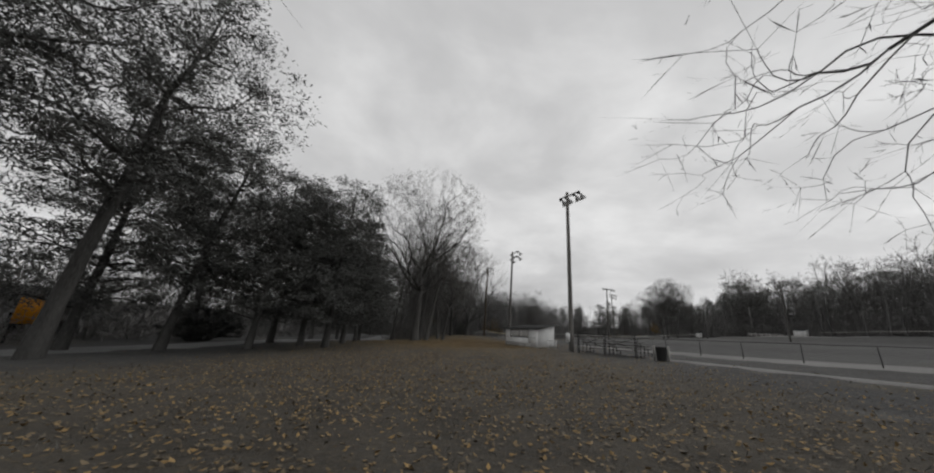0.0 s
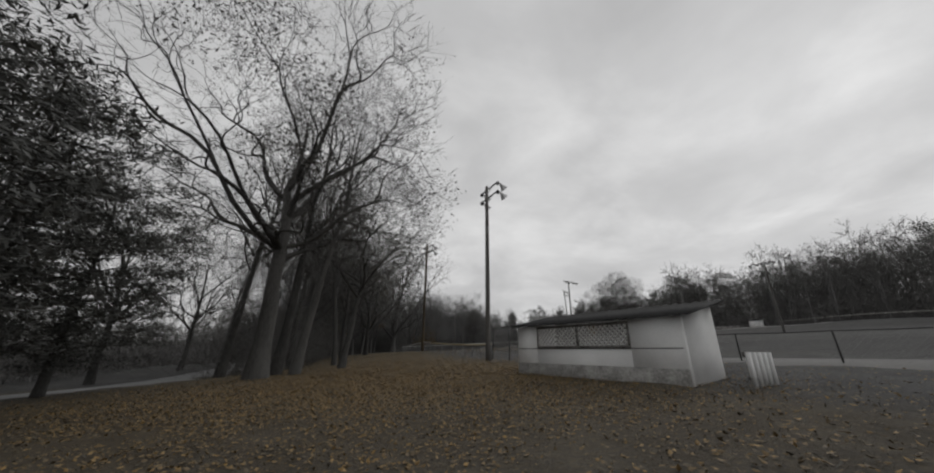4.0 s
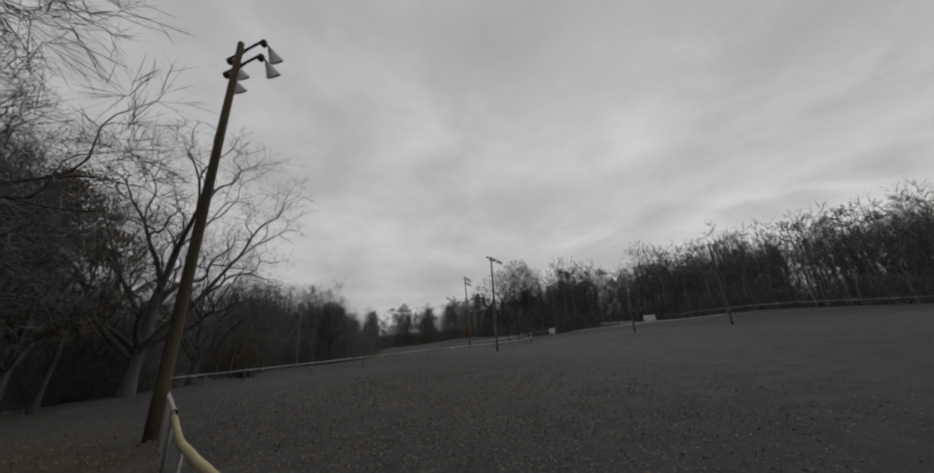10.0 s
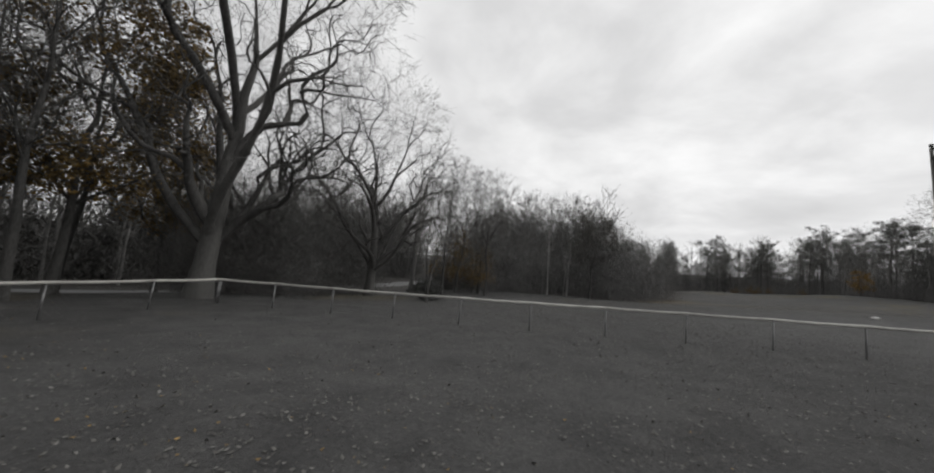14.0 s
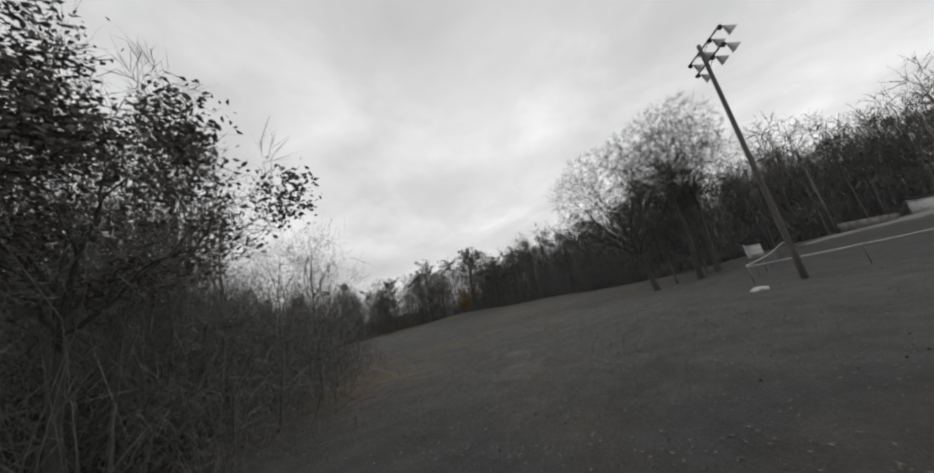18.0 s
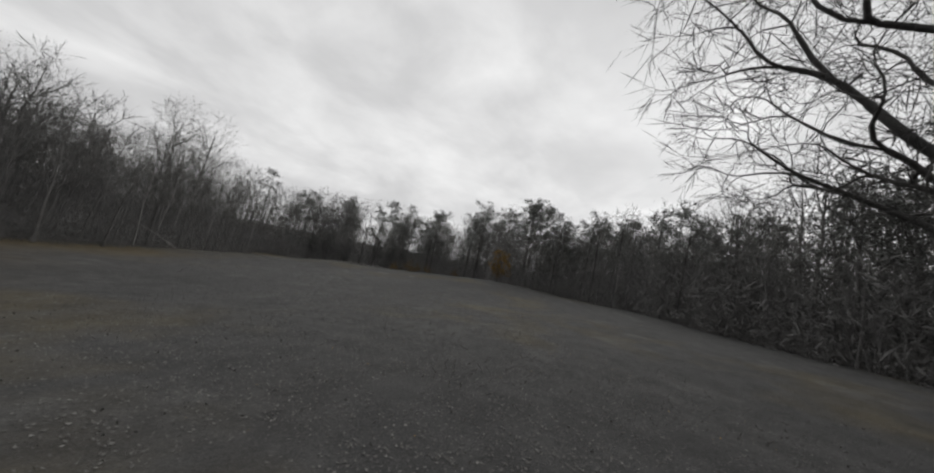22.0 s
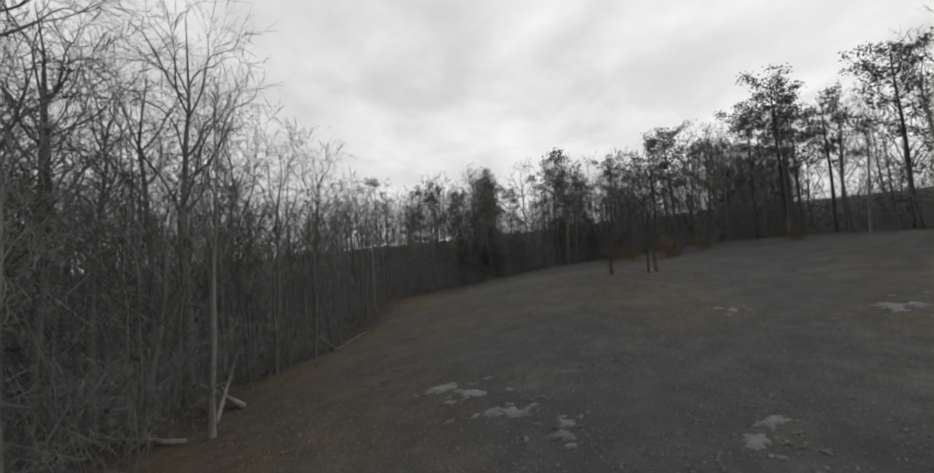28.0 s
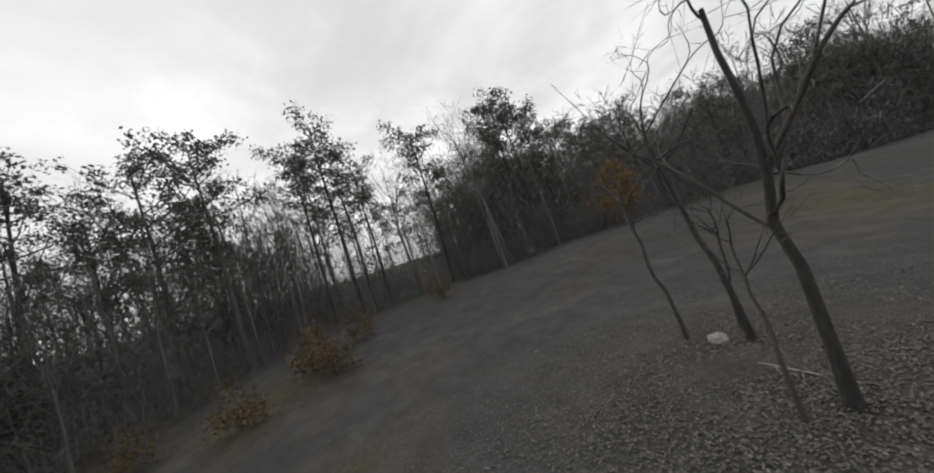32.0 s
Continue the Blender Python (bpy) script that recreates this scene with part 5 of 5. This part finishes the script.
def dugout(x, y, turn, length, depth, low, high, label, lattice=True):
    """Local x runs along the back wall, y into the building, which opens to the field."""
    ob = thing("dugout", x, y, gz(x, y), label, "dugout", "", turn)
    t = 0.16
    b = Buf()
    if lattice:
        # back wall with a window opening
        w0, w1, z0, z1 = 1.1, 4.9, 1.0, 1.7
        for lo, hi in (((0, 0, -0.5), (w0, t, low)), ((w1, 0, -0.5), (length, t, low)), ((w0, 0, -0.5), (w1, t, z0)), ((w0, 0, z1), (w1, t, low))):
            b.box(lo, hi)
    else:
        b.box((0, 0, -0.5), (length, t, low))
    part("back_wall", b, WHITE_PAINT, ob, "pale painted block wall")
    for x0 in (0, length - t):
        e = Buf()
        e.add([[x0, t, -0.5], [x0 + t, t, -0.5], [x0 + t, depth, -0.5], [x0, depth, -0.5], [x0, t, low], [x0 + t, t, low], [x0 + t, depth, high], [x0, depth, high]],
              [[0, 3, 2, 1], [4, 5, 6, 7], [0, 1, 5, 4], [1, 2, 6, 5], [2, 3, 7, 6], [3, 0, 4, 7]])
        part("end_wall", e, WHITE_PAINT, ob)
    pl = Buf()
    pl.box((-0.012, -0.014, -0.5), (length + 0.012, 0, 0.42))
    part("splash_band", pl, DIRTY_WALL, ob, "dirt-splashed foot of the wall")
    jt = Buf()
    jt.box((0.05, -0.006, 0.93), (length - 0.05, 0, 0.955))
    part("joint", jt, DARK_STEEL, ob, "dark seam across the wall")
    # corrugated roof sheets
    n = 46
    xs = np.linspace(-0.3, length + 0.3, n)
    wave = 0.035 * np.cos(np.arange(n) * math.pi)
    slope = (high - low) / depth
    rf = Buf()
    ys = (-0.18, depth + 0.3)
    rows_ = []
    for dz in (0.05, 0.0):
        for yy in ys:
            rows_.append(np.stack([xs, np.full(n, yy), low + slope * yy + 0.06 + wave * 0.7 + dz * 0.5], 1))
    v = np.concatenate(rows_)
    f = []
    for k in range(n - 1):
        f += [[k, k + 1, n + k + 1, n + k], [2 * n + k + 1, 2 * n + k, 3 * n + k, 3 * n + k + 1], [k + 1, k, 2 * n + k, 2 * n + k + 1], [n + k, n + k + 1, 3 * n + k + 1, 3 * n + k]]
    rf.add(v, f)
    part("roof", rf, ROOF, ob, "dark corrugated sheet roof")
    for k in range(3):
        p = Buf()
        px_ = 0.3 + (length - 0.6) * k / 2
        p.box((px_ - 0.06, depth - 0.12, -0.5), (px_ + 0.06, depth, high))
        part("post", p, BOARD, ob)
    bn = Buf()
    bn.box((0.4, 0.35, 0.42), (length - 0.4, 0.75, 0.48))
    for k in range(4):
        bn.box((0.5 + k * (length - 1.1) / 3, 0.45, -0.4), (0.6 + k * (length - 1.1) / 3, 0.65, 0.42))
    part("bench", bn, BOARD, ob)
    if lattice:
        fr = Buf()
        for lo, hi in (((w0, -0.03, z0 - 0.05), (w1, 0.05, z0 + 0.03)), ((w0, -0.03, z1 - 0.03), (w1, 0.05, z1 + 0.05)), ((w0, -0.03, z0 + 0.03), (w0 + 0.06, 0.05, z1 - 0.03)), ((w1 - 0.06, -0.03, z0 + 0.03), (w1, 0.05, z1 - 0.03)), ((2.95, -0.03, z0 + 0.03), (3.05, 0.05, z1 - 0.03))):
            fr.box(lo, hi)
        win = part("window_frame", fr, DIRTY_WALL, ob)
        h_ = z1 - z0 - 0.08
        for k in np.arange(w0 - h_, w1, 0.17):
            for sgn in (0, 1):
                x0, x1 = max(k, w0 + 0.04), min(k + h_, w1 - 0.04)
                if x1 - x0 < 0.05:
                    continue
                za, zb = z0 + 0.04 + (x0 - k), z0 + 0.04 + (x1 - k)
                if sgn:
                    za, zb = z0 + z1 - za, z0 + z1 - zb
                s = Buf()
                s.tube([[x0, 0.0 + sgn * 0.02, za], [x1, 0.0 + sgn * 0.02, zb]], [0.03, 0.03], 4)
                part("lattice_slat", s, WHITE_PAINT, win)
    return ob


turn = math.degrees(math.atan2(35.0 - 40.9, 7.1 - 4.7))
dugout(4.7, 40.9, turn, 6.4, 2.2, 1.78, 2.28, "pale block dugout with a dark corrugated roof and lattice window")
dugout(82.5, 123.5, -70, 1.3, 1.3, 1.7, 2.2, "small pale dugout with a dark roof beside the far diamond", False)
dugout(99.5, 104.3, -75, 2.6, 2.0, 1.7, 2.2, "pale dugout with a dark roof beside the far field", False)
bb = thing("backstop_board", 93.0, 113.5, gz(93.0, 113.5), "long grey board fence behind the far diamond", "board fence", "", -50)
for k in range(6):
    b = Buf()
    b.box((k * 1.5, 0, 0.1), (k * 1.5 + 1.46, 0.05, 1.3))
    part("panel", b, BOARD, bb)
    b = Buf(); b.box((k * 1.5 - 0.05, 0.055, -0.3), (k * 1.5 + 0.05, 0.15, 1.35))
    part("post", b, DARK_STEEL, bb)
# barrels and rack at the near dugout's corner
rack = thing("bat_rack", 8.1, 34.2, gz(8.1, 34.2), "pale wooden rack with dark gaps at the dugout's corner", "rack", "", 8)
for k in range(5):
    b = Buf(); b.box((k * 0.2, -0.05, -0.05), (k * 0.2 + 0.1, 0.03, 0.8))
    part("slat", b, WHITE_PAINT, rack)
b = Buf(); b.box((-0.02, 0.03, 0.68), (0.94, 0.08, 0.8)); b.box((-0.02, 0.03, 0.15), (0.94, 0.08, 0.25))
part("rail", b, BOARD, rack)

# ---- bleachers ----


def bleachers(x, y, turn, length, rows_, label):
    """Steel tube frames whose posts step up row by row, a plank on each step, crossed braces at the back."""
    ob = thing("bleachers", x, y, gz(x, y), label, "bleachers", "", turn)
    deep, rise = 0.4, 0.19
    back = (rows_ - 1) * deep

    def tube_(a, c, r):
        b = Buf()
        b.tube([a, c], [r, r], 6, True)
        return b

    for k in range(rows_):
        z = 0.3 + k * rise
        b = Buf(); b.box((-0.25, k * deep - 0.11, z), (length + 0.25, k * deep + 0.11, z + 0.035))
        part("seat_plank", b, BOARD, ob)
        if k:
            b = Buf(); b.box((-0.1, k * deep - 0.27, z - 0.22), (length + 0.1, k * deep - 0.13, z - 0.195))
            part("foot_plank", b, BOARD, ob)
    for k in range(3):
        fx = 0.1 + (length - 0.2) * k / 2
        frame_ = part("frame", tube_([fx, -0.1, 0.03], [fx, back + 0.1, 0.03], 0.024), DARK_STEEL, ob)
        for j in range(rows_):
            z = 0.3 + j * rise
            part("post", tube_([fx, j * deep, -0.15], [fx, j * deep, z], 0.026), DARK_STEEL, frame_)
            if j:
                part("rung", tube_([fx, (j - 1) * deep, z - rise - 0.03], [fx, j * deep, z - rise - 0.03], 0.022), DARK_STEEL, frame_)
        part("back_post", tube_([fx, back + 0.16, -0.15], [fx, back + 0.16, 1.3], 0.03), DARK_STEEL, frame_)
    part("top_rail", tube_([0, back + 0.16, 1.28], [length, back + 0.16, 1.28], 0.022), DARK_STEEL, ob)
    for k in range(2):
        x0, x1 = 0.1 + (length - 0.2) * k / 2, 0.1 + (length - 0.2) * (k + 1) / 2
        part("brace", tube_([x0, back + 0.14, 1.15], [x1, back + 0.14, 0.35], 0.016), DARK_STEEL, ob)
        part("brace", tube_([x0, back + 0.1, 0.35], [x1, back + 0.1, 1.15], 0.016), DARK_STEEL, ob)
    return ob


bleachers(12.45, 23.05, 120, 4.9, 5, "low steel tube bleachers with weathered planks beside the field")

bin_ = thing("trash_bin", 11.6, 20.6, gz(11.6, 20.6), "black trash barrel between pale posts", "trash bin")
b = Buf(); b.tube([[0, 0, 0], [0, 0, 0.1], [0, 0, 0.75], [0, 0, 0.78]], [0.26, 0.27, 0.3, 0.31], 16, True)
part("barrel", b, BLACK, bin_, smooth=True)
for sx in (-0.42, 0.42):
    b = Buf(); b.box((sx - 0.05, -0.05, -0.2), (sx + 0.05, 0.05, 0.85))
    part("post", b, DEADWOOD, bin_)

# ---- picnic shelter frame under the trees, stones, logs ----
sw = thing("swing_frame", 80.2, 132.2, gz(80.2, 132.2), "dark wooden swing frame under the bare trees", "swing frame", "", -78)
b = Buf(); b.tube([[-0.2, 0, 2.75], [1.9, 0, 2.72], [4.0, 0, 2.75]], [0.07, 0.065, 0.07], 8, True)
part("beam", b, POLE_WOOD, sw, smooth=True)
for sx in (0.0, 3.8):
    for sg in (-1, 1):
        b = Buf(); b.tube([[sx, sg * 0.95, -0.2], [sx, sg * 0.06, 2.72]], [0.06, 0.055], 8, True)
        part("leg", b, POLE_WOOD, sw, smooth=True)
    b = Buf(); b.tube([[sx, -0.55, 1.25], [sx, 0.55, 1.25]], [0.04, 0.04], 6, True)
    part("crossbar", b, POLE_WOOD, sw)
b = Buf(); b.box((0.1, 0.5, 1.2), (3.7, 0.56, 1.32))
part("rail", b, POLE_WOOD, sw)


def rock(name, x, y, size, label, seed, mat=None, category="stone"):
    bm = bmesh.new()
    bmesh.ops.create_icosphere(bm, subdivisions=3, radius=1)
    g = random.Random(seed)
    k = Vector((g.random() * 9, g.random() * 9, g.random() * 9))
    for v in bm.verts:
        v.co *= 1 + 0.32 * noise.noise(v.co * 1.4 + k) + 0.12 * noise.noise(v.co * 4 + k)
        v.co = Vector((v.co.x * size[0], v.co.y * size[1], v.co.z * size[2]))
    me = bpy.data.meshes.new(name)
    bm.to_mesh(me); bm.free()
    me.materials.append(mat or STONE)
    ob = new(name, me)
    ob.matrix_basis = pose(x, y, gz(x, y) + size[2] * 0.25, 0, 0, g.uniform(0, 360))
    return tagged(ob, label, category)


rock("base_stone", 49.65, 124.6, (0.42, 0.34, 0.2), "pale flat stone lying in the grass near the light pole", 4)
rock("stump", 84.75, 211.3, (0.22, 0.2, 0.16), "small pale broken stump among fallen leaves", 7, DEADWOOD, "stump")


def log(x0, y0, x1, y1, r, label, lift=0.0, mat=None):
    z0, z1 = gz(x0, y0) + r * 0.7, gz(x1, y1) + r * 0.7 + lift
    ob = thing("fallen_log", x0, y0, z0, label, "log")
    g = np.random.default_rng(int(x0 * 10 + y0))
    w = np.array([x1 - x0, y1 - y0, z1 - z0])
    pts = np.linspace(0, 1, 8)[:, None] * w + g.normal(size=(8, 3)) * r * 0.2
    b = Buf(); b.tube(pts, np.linspace(r, r * 0.55, 8), 9, True)
    part("stem", b, mat or DEADWOOD, ob, smooth=True)
    for k in range(4):
        p = pts[g.integers(2, 7)]
        d = g.normal(size=3); d[2] = abs(d[2]) * 0.5
        d /= np.linalg.norm(d)
        b = Buf(); b.tube([p, p + d * g.uniform(0.3, 1.0)], [r * 0.35, r * 0.12], 5)
        part("branch_stub", b, mat or DEADWOOD, ob)
    return ob


PALE_LOG = "pale barkless fallen log at the wood's rim"
log(56.9, 215.8, 59.5, 220.8, 0.07, "thin pale straight pole lying at the wood's rim")
log(55.0, 203.5, 50.5, 208.0, 0.12, PALE_LOG, 1.4)
log(54.2, 200.5, 49.5, 203.5, 0.10, PALE_LOG, 0.3)
log(54.6, 202.0, 52.0, 211.0, 0.09, PALE_LOG, 2.4)
log(53.0, 196.0, 47.5, 199.0, 0.12, PALE_LOG, 3.2)
log(57.0, 217.5, 53.5, 222.5, 0.10, PALE_LOG, 2.6)
log(83.4, 212.0, 82.4, 211.9, 0.03, "thin pale fallen branch among dry leaves")

# ---- beyond the road ----
house = thing("house", -40, 28.5, gz(-40, 28.5), "pale low building behind the road", "house", "", 30)
b = Buf(); b.box((-5, -3, -0.5), (5, 3, 2.8))
part("wall", b, BRICK, house)
b = Buf()
b.add([[-5.4, -3.4, 2.8], [5.4, -3.4, 2.8], [5.4, 3.4, 2.8], [-5.4, 3.4, 2.8], [-5.4, 0, 4.4], [5.4, 0, 4.4]], [[0, 1, 5, 4], [2, 3, 4, 5], [0, 4, 3, 3], [1, 2, 5, 5], [0, 3, 2, 1]])
part("roof", b, ROOF, house)
for k in range(3):
    b = Buf(); b.box((-3.8 + k * 3, -3.05, 0.9), (-2.7 + k * 3, -2.96, 2.1))
    part("window", b, GLASS, house)
panel = thing("orange_panel", -31.6, 24.7, gz(-31.6, 24.7), "bright orange plastic panel on dark posts beyond the road", "panel", "", 40)
b = Buf(); b.box((-0.95, -0.05, 1.3), (0.95, 0.05, 3.1))
part("board", b, ORANGE, panel)
for sx in (-0.9, 0.9):
    b = Buf(); b.box((sx - 0.06, 0.06, -0.3), (sx + 0.06, 0.16, 3.2))
    part("post", b, DARK_STEEL, panel)

# ---- leaves and grass on the ground ----
rl = np.random.default_rng(9)


def litter(name, count, centre, size_, mat, label, blade=0.06, lift=0.015):
    p = rl.normal(size=(count, 2)) * size_ + centre
    z = ground_at(p[:, 0], p[:, 1]) + lift + rl.uniform(0, 0.03, count)
    b = Buf()
    b.leaves(np.c_[p, z], blade, rl, up=0.25, long=0.9, flat=True)
    return tagged(new(name, b.mesh(name, mat)), label, "leaves", kind="stuff")


LITTER = "yellow and brown fallen leaves lying in the grass"
for cx, cy, sx, sy, n_ in ((0, 4, 7, 5, 12000), (-1, 16, 7, 7, 12000), (0, 41, 5, 4.5, 60000), (-1, 30, 6, 6, 9000), (0, 50, 4, 7, 14000), (0, 64, 3.5, 9, 7000)):
    litter("fallen_leaves", n_, (cx, cy), (sx, sy), FALLEN, LITTER, 0.042 if cy < 36 else 0.036)
for cx, cy, sx, sy, n_ in ((14, 80, 5, 5, 7000), (11, 71, 4, 4, 8000), (80, 160, 8, 8, 3000)):
    litter("fallen_leaves", n_, (cx, cy), (sx, sy), FALLEN, LITTER, 0.03)
for cx, cy, sx, sy, n_ in ((12, 70, 5, 6, 22000), (15, 82, 6, 7, 24000), (82, 213, 4, 4, 26000), (66, 197, 8, 9, 20000), (20, 110, 7, 9, 26000), (44, 133, 9, 7, 12000), (68, 146, 7, 8, 24000), (70, 168, 7, 9, 20000)):
    litter("weathered_leaves", n_, (cx, cy), (sx, sy), FALLEN_GREY, "curled grey-brown leaves scattered over the meadow", 0.034)

litter("weathered_leaves", 9000, (82.5, 212.0), (3.0, 3.0), FALLEN_GREY, "curled pale leaves heaped round the young trees", 0.04)


def tufts(count, centre, size_, tall):
    p = rl.normal(size=(count, 2)) * size_ + centre
    z = ground_at(p[:, 0], p[:, 1])
    d = np.c_[rl.normal(size=(count, 2)) * 0.5, np.ones(count)]
    h = tall * rl.uniform(0.5, 1.4, (count, 1))
    w = np.c_[rl.normal(size=(count, 2)), np.zeros(count)]
    w /= np.linalg.norm(w, axis=1)[:, None]
    base = np.c_[p, z - 0.01]
    v = np.stack([base - w * h * 0.10, base + w * h * 0.10, base + d * h * 0.6 + w * h * 0.05, base + d * h + rl.normal(size=(count, 3)) * h * 0.15], 1)
    b = Buf()
    k = np.arange(count)[:, None] * 4
    b.add(v, np.r_[k + [0, 1, 2, 2], k + [0, 2, 3, 3]])
    return tagged(new("grass", b.mesh("grass", GRASS)), "short dry winter grass blades", "grass", kind="stuff")


for cx, cy, sx, sy, n_ in ((0, 6, 7, 6, 15000), (0, 24, 7, 9, 12000), (2, 44, 5, 6, 12000), (8, 64, 6, 6, 10000), (17, 84, 8, 9, 12000), (22, 112, 8, 8, 12000), (44, 134, 10, 8, 12000), (68, 148, 8, 9, 12000), (69, 172, 8, 9, 12000), (63, 196, 7, 10, 14000), (78, 216, 8, 8, 12000)):
    tufts(int(n_ * 0.6), (cx, cy), (sx, sy), 0.05)
